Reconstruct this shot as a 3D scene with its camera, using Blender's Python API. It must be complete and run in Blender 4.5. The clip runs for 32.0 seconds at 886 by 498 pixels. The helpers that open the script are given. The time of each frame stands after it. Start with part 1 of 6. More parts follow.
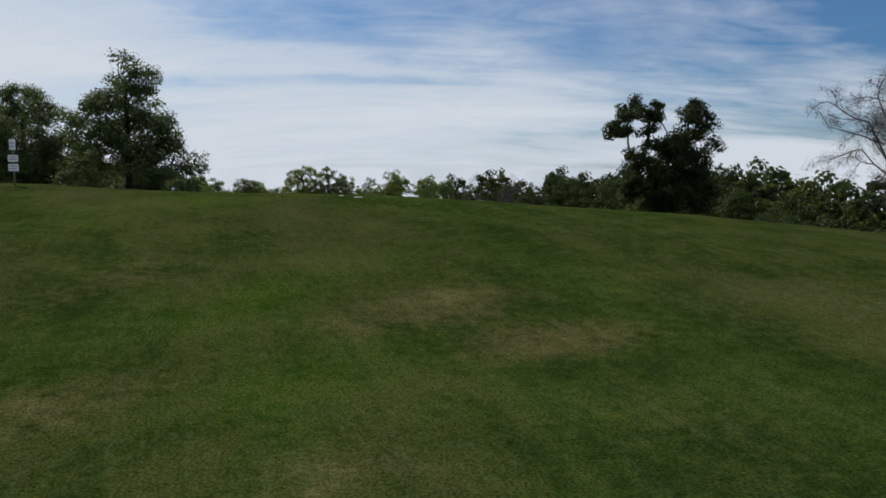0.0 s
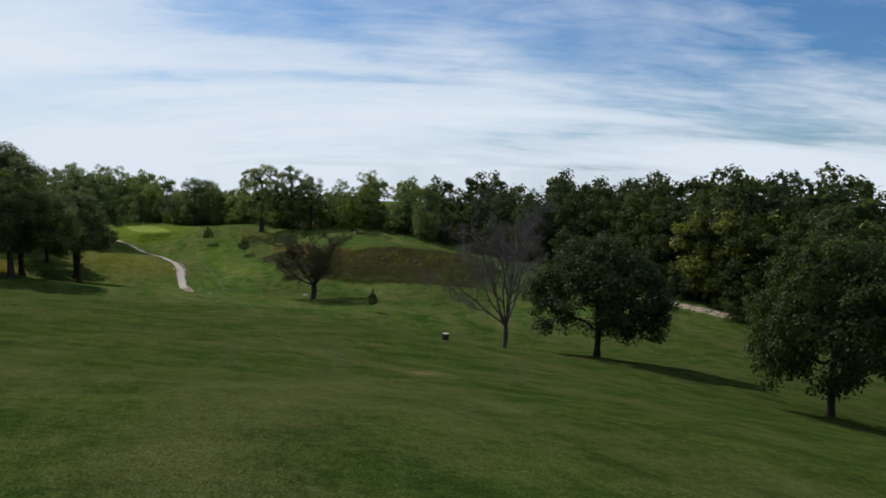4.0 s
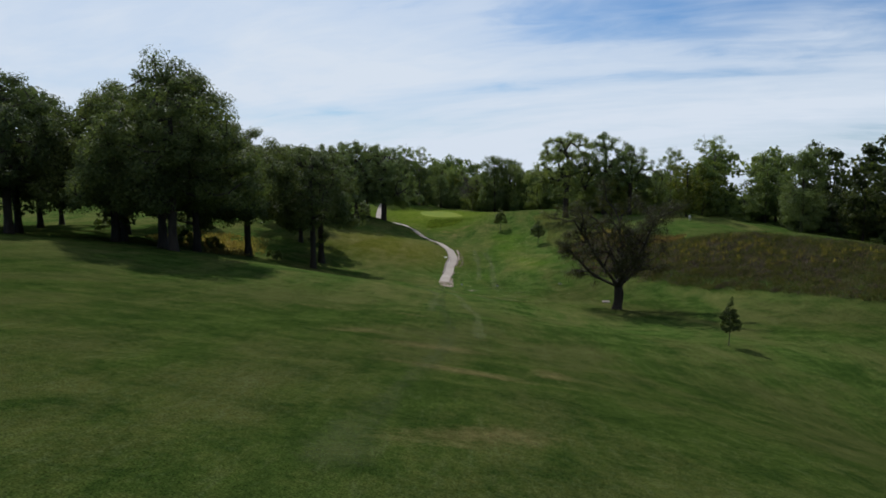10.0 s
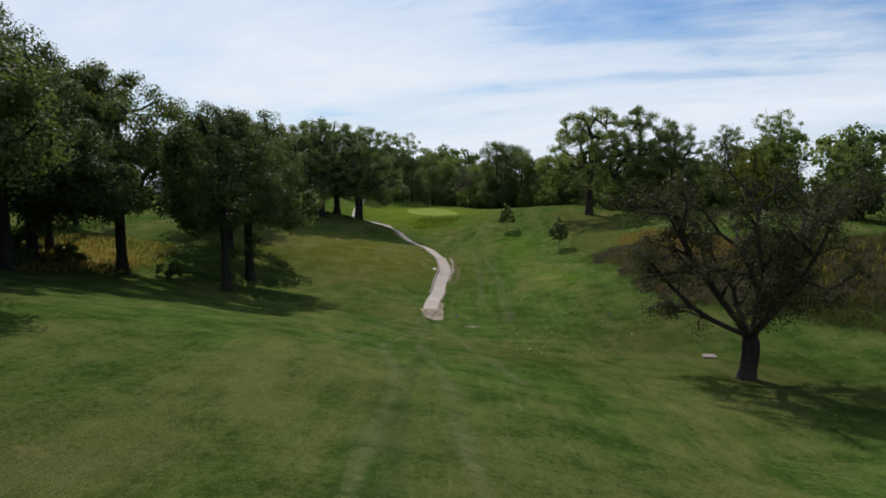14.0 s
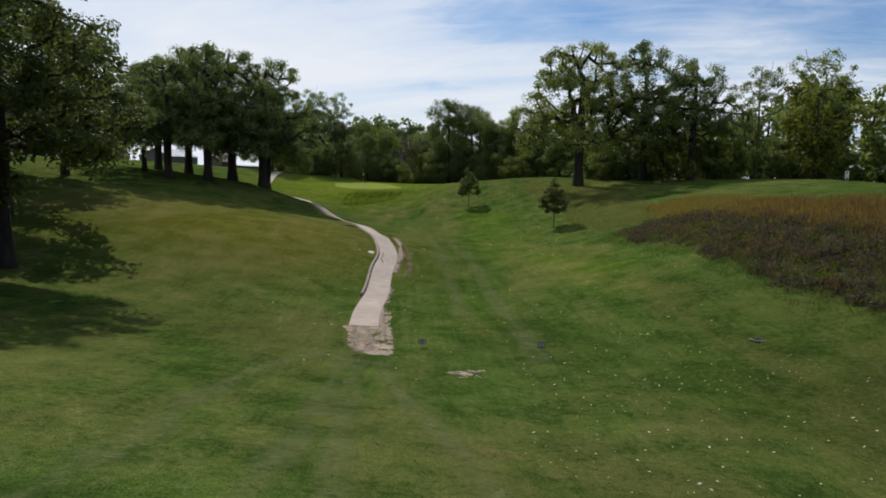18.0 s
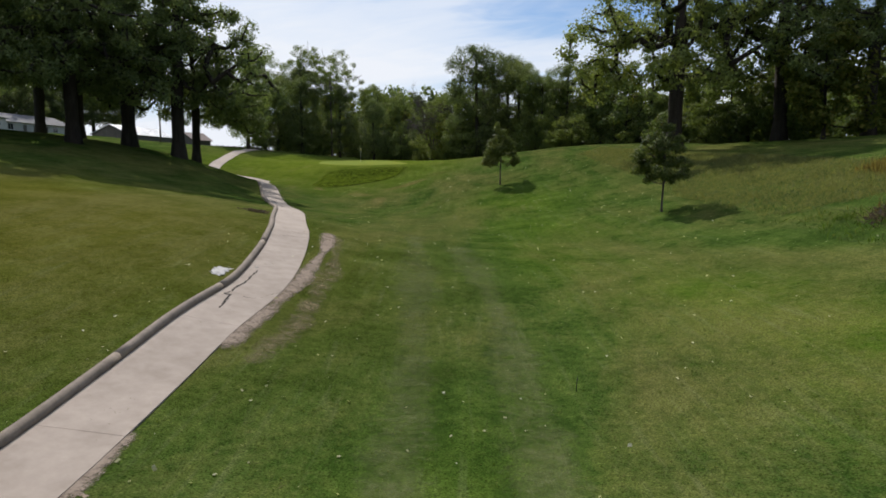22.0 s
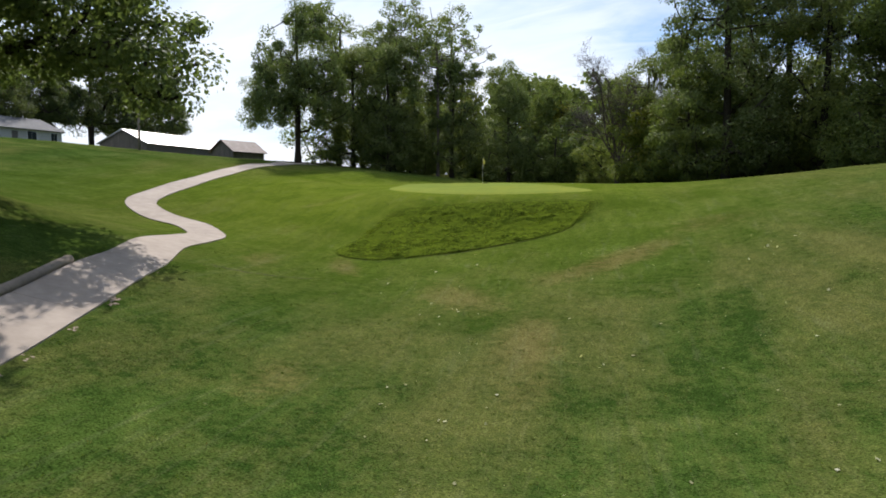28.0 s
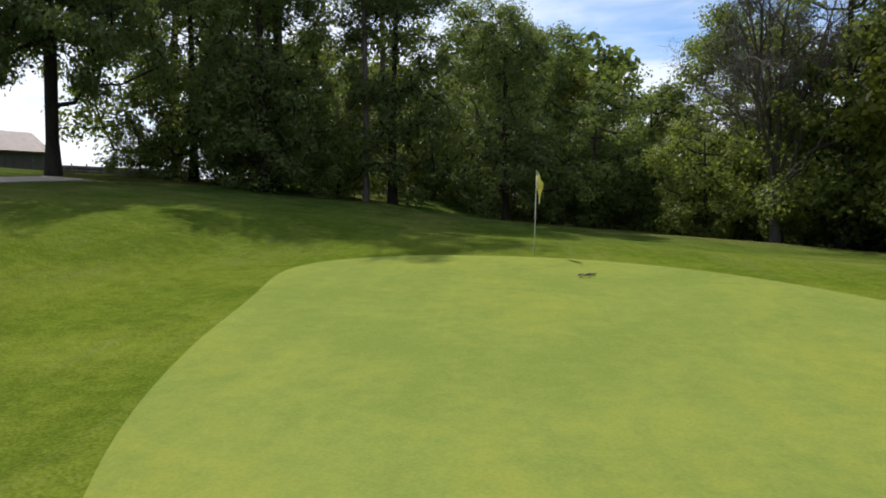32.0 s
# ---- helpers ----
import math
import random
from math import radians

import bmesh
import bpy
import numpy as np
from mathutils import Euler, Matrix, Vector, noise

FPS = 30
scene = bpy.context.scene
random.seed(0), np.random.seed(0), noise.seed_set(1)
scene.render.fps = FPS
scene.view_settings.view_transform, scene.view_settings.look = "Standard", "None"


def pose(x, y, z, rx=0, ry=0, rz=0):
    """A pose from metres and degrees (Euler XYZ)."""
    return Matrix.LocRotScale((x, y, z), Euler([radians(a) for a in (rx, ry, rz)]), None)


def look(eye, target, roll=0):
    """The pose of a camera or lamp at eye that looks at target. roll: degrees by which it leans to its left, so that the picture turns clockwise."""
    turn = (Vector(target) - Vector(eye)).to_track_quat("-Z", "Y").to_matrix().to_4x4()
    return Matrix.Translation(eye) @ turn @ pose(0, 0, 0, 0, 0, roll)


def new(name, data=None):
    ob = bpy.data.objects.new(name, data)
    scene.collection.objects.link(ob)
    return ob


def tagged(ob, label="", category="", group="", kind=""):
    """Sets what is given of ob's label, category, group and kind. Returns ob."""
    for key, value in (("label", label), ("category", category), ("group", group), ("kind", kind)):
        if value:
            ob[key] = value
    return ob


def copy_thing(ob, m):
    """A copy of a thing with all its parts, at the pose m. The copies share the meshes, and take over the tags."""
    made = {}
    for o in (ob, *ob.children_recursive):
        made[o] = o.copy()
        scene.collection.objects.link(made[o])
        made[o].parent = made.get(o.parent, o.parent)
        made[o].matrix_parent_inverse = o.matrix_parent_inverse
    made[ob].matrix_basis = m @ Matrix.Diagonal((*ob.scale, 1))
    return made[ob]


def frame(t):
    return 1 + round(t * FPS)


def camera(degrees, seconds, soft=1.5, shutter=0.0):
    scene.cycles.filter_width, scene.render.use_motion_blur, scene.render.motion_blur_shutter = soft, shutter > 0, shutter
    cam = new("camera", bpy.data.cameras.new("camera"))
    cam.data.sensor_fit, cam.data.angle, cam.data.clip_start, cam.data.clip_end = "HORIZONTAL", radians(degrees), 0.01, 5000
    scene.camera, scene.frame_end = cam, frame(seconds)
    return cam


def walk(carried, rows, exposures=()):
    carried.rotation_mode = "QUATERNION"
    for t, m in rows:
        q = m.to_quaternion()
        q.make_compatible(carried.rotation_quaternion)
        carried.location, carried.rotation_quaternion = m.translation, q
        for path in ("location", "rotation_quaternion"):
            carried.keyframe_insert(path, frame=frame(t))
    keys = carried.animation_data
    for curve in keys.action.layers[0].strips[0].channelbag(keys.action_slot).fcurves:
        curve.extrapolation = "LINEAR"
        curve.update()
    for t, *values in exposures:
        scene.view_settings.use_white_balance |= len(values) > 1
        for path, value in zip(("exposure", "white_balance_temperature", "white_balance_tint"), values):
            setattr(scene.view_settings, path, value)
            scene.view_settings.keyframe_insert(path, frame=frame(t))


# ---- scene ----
cam = camera(65.06, 32.0, soft=1.8)
# seconds, eye x y z in metres, yaw, pitch, roll in degrees
ROWS = [
    (0.0, 0.00, 0.00, 11.80, 0.14, -6.45, -0.37),
    (0.5, 0.04, 6.12, 13.08, 0.20, -6.45, -0.34),
    (1.0, 0.05, 12.34, 14.07, 0.23, -6.36, -0.48),
    (1.5, 0.04, 18.52, 14.42, 0.19, -6.43, -0.56),
    (2.0, 0.14, 24.73, 14.74, 0.23, -6.48, -0.60),
    (2.5, 0.28, 30.89, 14.93, 0.30, -6.42, -0.78),
    (4.5, -2.70, 55.42, 11.82, -1.87, -6.50, -1.27),
    (5.0, -2.54, 60.48, 10.95, -1.04, -6.43, -1.30),
    (5.5, -2.38, 65.43, 9.99, 3.32, -6.53, -0.76),
    (6.0, -2.33, 70.20, 9.08, 7.25, -6.51, -0.51),
    (6.5, -2.45, 75.16, 8.00, 7.62, -6.48, -0.56),
    (7.0, -2.69, 80.48, 6.85, 10.42, -6.49, -0.53),
    (7.5, -3.23, 85.98, 5.57, 11.98, -6.49, -0.62),
    (8.0, -4.07, 91.53, 4.37, 16.50, -6.54, -0.31),
    (8.5, -5.09, 97.16, 3.28, 23.17, -6.59, 0.21),
    (9.0, -6.26, 102.94, 2.55, 24.94, -6.54, 0.14),
    (9.5, -7.54, 108.55, 2.11, 24.96, -6.55, -0.04),
    (10.0, -9.13, 113.94, 1.65, 25.01, -6.54, -0.04),
    (10.5, -10.97, 119.26, 1.14, 25.00, -6.45, 0.04),
    (11.0, -13.01, 124.61, 0.68, 25.02, -6.41, -0.08),
    (11.5, -15.22, 129.94, 0.27, 24.99, -6.42, -0.10),
    (12.0, -17.57, 135.27, -0.13, 24.94, -6.48, -0.14),
    (12.5, -20.05, 140.83, -0.56, 24.85, -6.51, -0.10),
    (13.0, -22.56, 146.47, -1.11, 24.82, -6.47, -0.04),
    (13.5, -25.11, 152.11, -1.83, 24.79, -6.44, 0.09),
    (15.5, -35.24, 172.03, -4.60, 24.01, -6.66, -0.09),
    (16.0, -37.90, 177.29, -5.67, 19.37, -6.56, -0.47),
    (16.5, -40.57, 182.77, -6.75, 19.20, -6.51, -0.47),
    (17.0, -43.10, 188.21, -8.16, 19.25, -6.51, -0.52),
    (17.5, -45.45, 193.56, -9.66, 19.29, -6.64, -0.58),
    (18.0, -47.90, 199.19, -10.53, 19.35, -6.67, -0.74),
    (18.5, -50.34, 204.76, -11.18, 19.37, -6.71, -0.77),
    (19.0, -52.69, 210.27, -11.99, 19.37, -6.78, -0.67),
    (19.5, -54.98, 215.72, -12.68, 19.38, -6.89, -0.68),
    (20.0, -57.11, 221.36, -13.28, 19.40, -6.90, -0.63),
    (20.5, -58.53, 226.99, -13.88, 19.40, -6.90, -0.62),
    (21.0, -59.26, 232.57, -14.44, 19.50, -6.88, -0.40),
    (21.5, -59.82, 238.25, -14.97, 19.84, -6.91, -0.32),
    (22.0, -60.57, 244.13, -15.34, 22.71, -6.91, -0.08),
    (22.5, -61.63, 249.95, -15.66, 29.80, -6.87, 0.26),
    (23.0, -63.16, 255.70, -15.76, 30.10, -6.89, 0.06),
    (23.5, -65.04, 261.12, -15.28, 30.90, -6.91, -0.09),
    (24.0, -67.22, 266.49, -14.67, 38.43, -6.90, 0.19),
    (24.5, -69.61, 271.39, -14.39, 39.67, -6.92, 0.08),
    (25.0, -72.10, 275.92, -14.19, 39.77, -6.95, 0.09),
    (25.5, -74.93, 280.36, -13.92, 40.02, -6.73, -0.33),
    (27.5, -88.72, 297.96, -15.04, 37.63, -5.09, -0.14),
    (28.0, -92.23, 302.41, -15.08, 33.58, -4.99, -0.39),
    (28.5, -95.68, 306.91, -15.19, 33.55, -5.05, -0.26),
    (29.0, -98.99, 311.33, -15.02, 32.40, -5.01, -0.25),
    (29.5, -102.41, 315.98, -14.73, 27.32, -5.03, -0.37),
    (30.0, -105.81, 320.76, -14.21, 27.10, -5.03, -0.28),
    (30.5, -109.25, 325.67, -13.28, 27.03, -4.86, -0.14),
    (31.0, -112.60, 330.44, -12.70, 26.91, -4.80, -0.20),
    (31.5, -115.88, 335.31, -12.57, 26.67, -4.98, -0.51),
    (32.0, -119.35, 340.06, -12.64, 25.90, -4.95, -0.38),
]
walk(cam, [(t, pose(x, y, z, 90 + pitch, roll, yaw)) for t, x, y, z, yaw, pitch, roll in ROWS],
     exposures=[(0, -0.20, 6250, 10), (2, 0.06, 6250, 10), (4.5, 0.02, 6100, 9), (9, -0.08, 6000, 9), (13, 0.10, 6150, 10), (16, 0.13, 6350, 11), (20, 0.16, 6500, 12), (23, 0.28, 6450, 12), (25, 0.42, 6400, 11), (28, 0.58, 6450, 12), (30, 0.74, 6450, 13), (32, 0.60, 6500, 13)])

# ---- sky and sun ----
SUN_ELEV, SUN_AZ = 40.0, 132.0        # degrees; azimuth counted from +x towards +y
sun_way = Vector((math.cos(radians(SUN_ELEV)) * math.cos(radians(SUN_AZ)), math.cos(radians(SUN_ELEV)) * math.sin(radians(SUN_AZ)), math.sin(radians(SUN_ELEV))))
sun_data = bpy.data.lights.new("sun", "SUN")
sun_data.energy, sun_data.angle, sun_data.color = 3.7, radians(0.6), (1.0, 0.95, 0.885)
sun = new("sun", sun_data)
sun.matrix_world = look(sun_way * 300, (0, 0, 0))


def link(tree, a, out, b, into):
    tree.links.new(a.outputs[out], b.inputs[into])


def node(tree, kind):
    return tree.nodes.new(kind)


def ramp(tree, stops, interpolation="LINEAR"):
    r = tree.nodes.new("ShaderNodeValToRGB")
    r.color_ramp.interpolation = interpolation
    while len(r.color_ramp.elements) < len(stops):
        r.color_ramp.elements.new(0.5)
    for e, (at, c) in zip(r.color_ramp.elements, stops):
        e.position = at
        e.color = (c, c, c, 1) if isinstance(c, (int, float)) else (*c, 1)
    return r


def maths(tree, op, a, b=None, clamp=False):
    """A math node; a and b are sockets or numbers."""
    n = tree.nodes.new("ShaderNodeMath")
    n.operation, n.use_clamp = op, clamp
    for i, v in enumerate((a, b)):
        if v is None:
            continue
        if isinstance(v, (int, float)):
            n.inputs[i].default_value = v
        else:
            tree.links.new(v, n.inputs[i])
    return n.outputs[0]


def mixed(tree, factor, a, b, blend="MIX"):
    """A colour mix; factor, a and b are sockets, numbers or colours."""
    n = tree.nodes.new("ShaderNodeMix")
    n.data_type, n.blend_type = "RGBA", blend
    for i, v in ((0, factor), (6, a), (7, b)):
        if isinstance(v, (int, float)):
            n.inputs[i].default_value = v
        elif isinstance(v, tuple):
            n.inputs[i].default_value = (*v, 1)
        else:
            tree.links.new(v, n.inputs[i])
    return n.outputs[2]


def noise_node(tree, vector, scale, detail=4.0, rough=0.55, distortion=0.0, kind="ShaderNodeTexNoise"):
    n = tree.nodes.new(kind)
    n.inputs["Scale"].default_value = scale
    if kind == "ShaderNodeTexNoise":
        n.inputs["Detail"].default_value, n.inputs["Roughness"].default_value, n.inputs["Distortion"].default_value = detail, rough, distortion
    if vector is not None:
        tree.links.new(vector, n.inputs["Vector"])
    return n.outputs[0]


world = bpy.data.worlds.new("sky")
scene.world = world
world.use_nodes = True
wt = world.node_tree
wt.nodes.clear()
sky = node(wt, "ShaderNodeTexSky")
sky.sky_type, sky.sun_disc = "NISHITA", False
sky.sun_elevation, sky.sun_rotation = radians(SUN_ELEV), radians(90 - SUN_AZ)
sky.air_density, sky.dust_density, sky.ozone_density = 1.0, 0.6, 1.5
coord = node(wt, "ShaderNodeTexCoord")
split = node(wt, "ShaderNodeSeparateXYZ")
link(wt, coord, "Generated", split, 0)
# thin cloud sheets, seen in perspective: the direction divided by its height
lift = maths(wt, "ADD", maths(wt, "MAXIMUM", split.outputs[2], 0.0), 0.17)
plane = node(wt, "ShaderNodeCombineXYZ")
wt.links.new(maths(wt, "DIVIDE", split.outputs[0], lift), plane.inputs[0])
wt.links.new(maths(wt, "DIVIDE", split.outputs[1], lift), plane.inputs[1])
turned = node(wt, "ShaderNodeMapping")
turned.inputs["Rotation"].default_value = (0, 0, radians(-8))
turned.inputs["Scale"].default_value = (0.50, 1.05, 1.0)
link(wt, plane, 0, turned, "Vector")
streak = noise_node(wt, turned.outputs[0], 0.68, 7.0, 0.53, 0.7)
broad = noise_node(wt, plane.outputs[0], 0.42, 3.0, 0.5)
fine = noise_node(wt, turned.outputs[0], 5.0, 5.0, 0.6, 0.8)
cover = maths(wt, "ADD", maths(wt, "MULTIPLY", streak, 0.62), maths(wt, "ADD", maths(wt, "MULTIPLY", broad, 0.36), maths(wt, "MULTIPLY", fine, 0.13)))
near_rim = ramp(wt, [(0.0, 0.10), (0.08, 0.05), (0.18, 0.0), (0.40, 0.0)])
wt.links.new(split.outputs[2], near_rim.inputs[0])
cover = maths(wt, "ADD", cover, near_rim.outputs[0])
high = ramp(wt, [(0.05, 0.0), (0.12, 0.025), (0.26, 0.066), (0.42, 0.045), (0.75, 0.0)])
wt.links.new(split.outputs[2], high.inputs[0])
cover = maths(wt, "SUBTRACT", cover, high.outputs[0])
# the cloud lies thicker towards the sun
sunward = maths(wt, "ADD", maths(wt, "MULTIPLY", split.outputs[0], sun_way.x), maths(wt, "MULTIPLY", split.outputs[1], sun_way.y))
thick = ramp(wt, [(0.0, 0.0), (0.30, 0.012), (0.58, 0.045), (0.76, 0.10)])
wt.links.new(sunward, thick.inputs[0])
cover = maths(wt, "ADD", cover, thick.outputs[0])
veil = ramp(wt, [(0.48, 0.05), (0.54, 0.36), (0.60, 0.76), (0.70, 1.0)])
wt.links.new(cover, veil.inputs[0])
scaled = mixed(wt, 1.0, sky.outputs[0], (0.030, 0.0595, 0.090), "MULTIPLY")
clouded = mixed(wt, veil.outputs[0], scaled, (0.89, 0.94, 1.0))
back = node(wt, "ShaderNodeBackground")
wt.links.new(clouded, back.inputs[0])
back.inputs[1].default_value = 0.82
link(wt, back, 0, node(wt, "ShaderNodeOutputWorld"), 0)

# ---- materials ----


def material(name):
    m = bpy.data.materials.new(name)
    m.use_nodes = True
    t = m.node_tree
    return m, t, t.nodes["Principled BSDF"]


def rough_bump(t, p, height, strength, distance):
    b = t.nodes.new("ShaderNodeBump")
    b.inputs["Strength"].default_value, b.inputs["Distance"].default_value = strength, distance
    t.links.new(height, b.inputs["Height"])
    t.links.new(b.outputs[0], p.inputs["Normal"])


def stretched(t, scale, turn=0.0):
    c = t.nodes.new("ShaderNodeTexCoord")
    m = t.nodes.new("ShaderNodeMapping")
    m.inputs["Scale"].default_value, m.inputs["Rotation"].default_value = scale, (0, 0, radians(turn))
    t.links.new(c.outputs["Object"], m.inputs["Vector"])
    return m.outputs[0]


def along_course(t, length):
    """Coordinates drawn out along the way that the mowers go."""
    c = t.nodes.new("ShaderNodeTexCoord")
    m = t.nodes.new("ShaderNodeMapping")
    m.vector_type = "TEXTURE"
    m.inputs["Rotation"].default_value, m.inputs["Scale"].default_value = (0, 0, radians(22)), (1, length, 1)
    t.links.new(c.outputs["Object"], m.inputs["Vector"])
    return m.outputs[0]


def turf(name, dark, light, dry, dry_amount, rough=0.75, fine_bump=0.6, stripe=0.30, grit=0.55, lush_backlit=None, thatch=0.46, parched=None, dense=None):
    """Mown grass: two greens, drying patches, mower stripes, blade grain."""
    m, t, p = material(name)
    at = stretched(t, (1, 1, 1))
    lane = along_course(t, 50.0)
    big = noise_node(t, along_course(t, 2.5), 0.12, 5, 0.65, 0.5)
    mid = noise_node(t, at, 0.35, 5, 0.62, 0.4)
    run = noise_node(t, lane, 1.5, 6, 0.66, 0.2)
    small = noise_node(t, at, 3.0, 6, 0.7)
    grain = noise_node(t, at, 22.0, 3, 0.7)
    tone = maths(t, "ADD", maths(t, "MULTIPLY", mid, 0.70 - stripe), maths(t, "ADD", maths(t, "MULTIPLY", run, stripe), maths(t, "MULTIPLY", small, 0.42)))
    r = ramp(t, [(0.47, 0.0), (0.71, 1.0)])
    t.links.new(tone, r.inputs[0])
    green = mixed(t, r.outputs[0], dark, light)
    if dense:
        # darkened turf; over tee and hill the colour stands in for dimmer light
        at_darkened = t.nodes.new("ShaderNodeAttribute")
        at_darkened.attribute_name = "dense"
        green = mixed(t, at_darkened.outputs["Fac"], green, mixed(t, r.outputs[0], dense[0], dense[1]))
        at_lush = t.nodes.new("ShaderNodeAttribute")
        at_lush.attribute_name = "greener"
        green = mixed(t, at_lush.outputs["Fac"], green, mixed(t, at_darkened.outputs["Fac"], mixed(t, r.outputs[0], (0.052, 0.100, 0.008), (0.120, 0.185, 0.016)), mixed(t, r.outputs[0], (0.032, 0.066, 0.007), (0.070, 0.118, 0.012))))
    if lush_backlit:
        # lusher turf round the putting green, its colour brightened for backlit blades
        away = t.nodes.new("ShaderNodeVectorMath")
        away.operation = "DISTANCE"
        flat_at = t.nodes.new("ShaderNodeVectorMath")
        flat_at.operation = "MULTIPLY"
        flat_at.inputs[1].default_value = (1, 1, 0)
        t.links.new(at, flat_at.inputs[0])
        t.links.new(flat_at.outputs[0], away.inputs[0])
        away.inputs[1].default_value = (-123, 346, 0)
        near = maths(t, "ADD", maths(t, "DIVIDE", away.outputs["Value"], 42.0), maths(t, "MULTIPLY", mid, 0.35))
        k = ramp(t, [(0.45, 0.85), (0.95, 0.0)])
        t.links.new(near, k.inputs[0])
        green = mixed(t, k.outputs[0], green, mixed(t, r.outputs[0], lush_backlit[0], lush_backlit[1]))
        outside_lush = maths(t, "SUBTRACT", 1.0, k.outputs[0])
    if parched:
        # thin, sun-dried grass on the slope above the path
        away = t.nodes.new("ShaderNodeVectorMath")
        away.operation = "DISTANCE"
        t.links.new(flat_at.outputs[0], away.inputs[0])
        away.inputs[1].default_value = (-94, 264, 0)
        k = ramp(t, [(0.40, 0.90), (0.95, 0.0)])
        t.links.new(maths(t, "ADD", maths(t, "DIVIDE", away.outputs["Value"], 33.0), maths(t, "MULTIPLY", mid, 0.3)), k.inputs[0])
        green = mixed(t, k.outputs[0], green, mixed(t, r.outputs[0], parched[0], parched[1]))
    d = ramp(t, [(0.475, 0.0), (0.60, dry_amount)])
    t.links.new(maths(t, "ADD", maths(t, "MULTIPLY", big, 0.55), maths(t, "ADD", maths(t, "MULTIPLY", run, 0.08), maths(t, "MULTIPLY", maths(t, "ADD", mid, small), 0.20))), d.inputs[0])
    c = mixed(t, maths(t, "MULTIPLY", d.outputs[0], outside_lush) if lush_backlit else d.outputs[0], green, mixed(t, at_darkened.outputs["Fac"], dry, (0.073, 0.062, 0.020)) if dense else dry)
    if dense:
        # straw-dry spots with broken edges
        at_dry = t.nodes.new("ShaderNodeAttribute")
        at_dry.attribute_name = "dry"
        spot = ramp(t, [(0.42, 0.0), (0.78, 0.80)])
        broken = maths(t, "ADD", maths(t, "MULTIPLY", mid, 0.5), maths(t, "MULTIPLY", small, 0.5))
        t.links.new(maths(t, "ADD", at_dry.outputs["Fac"], maths(t, "MULTIPLY", maths(t, "SUBTRACT", broken, 0.5), 0.9)), spot.inputs[0])
        straw = mixed(t, r.outputs[0], (0.105, 0.088, 0.026), (0.200, 0.165, 0.062))
        c = mixed(t, spot.outputs[0], c, mixed(t, at_darkened.outputs["Fac"], straw, mixed(t, r.outputs[0], (0.092, 0.072, 0.027), (0.164, 0.126, 0.052))))
    # pale thatch in thin lines where mowers and carts have run
    line = noise_node(t, along_course(t, 36.0), 3.4, 5, 0.7, 0.5)
    th = ramp(t, [(0.54, 0.0), (0.70, thatch)])
    t.links.new(maths(t, "ADD", maths(t, "MULTIPLY", line, 0.75), maths(t, "MULTIPLY", mid, 0.25)), th.inputs[0])
    c = mixed(t, maths(t, "MULTIPLY", th.outputs[0], maths(t, "SUBTRACT", 1.0, maths(t, "MULTIPLY", at_darkened.outputs["Fac"], 0.55))) if dense else th.outputs[0], c, (0.165, 0.175, 0.080))
    if dense:
        # pale dead blades mottling the mown surface
        fleck = noise_node(t, along_course(t, 1.8), 6.5, 6, 0.8, 0.6)
        fl = ramp(t, [(0.50, 0.0), (0.64, 0.40)])
        t.links.new(maths(t, "ADD", maths(t, "MULTIPLY", fleck, 0.62), maths(t, "MULTIPLY", big, 0.38)), fl.inputs[0])
        c = mixed(t, maths(t, "MULTIPLY", fl.outputs[0], outside_lush), c, mixed(t, at_darkened.outputs["Fac"], (0.180, 0.182, 0.066), (0.092, 0.116, 0.044)))
    g = ramp(t, [(0.32, 1.0 - grit), (0.68, 1.0 + 0.75 * grit)])
    t.links.new(grain, g.inputs[0])
    t.links.new(mixed(t, maths(t, "ADD", maths(t, "MULTIPLY", outside_lush, 0.6), 0.4) if lush_backlit else 1.0, c, g.outputs[0], "MULTIPLY"), p.inputs["Base Color"])
    p.inputs["Roughness"].default_value = rough
    p.inputs["Specular IOR Level"].default_value = 0.0
    rough_bump(t, p, maths(t, "ADD", maths(t, "MULTIPLY", grain, 0.5), small), fine_bump, 0.06)
    return m


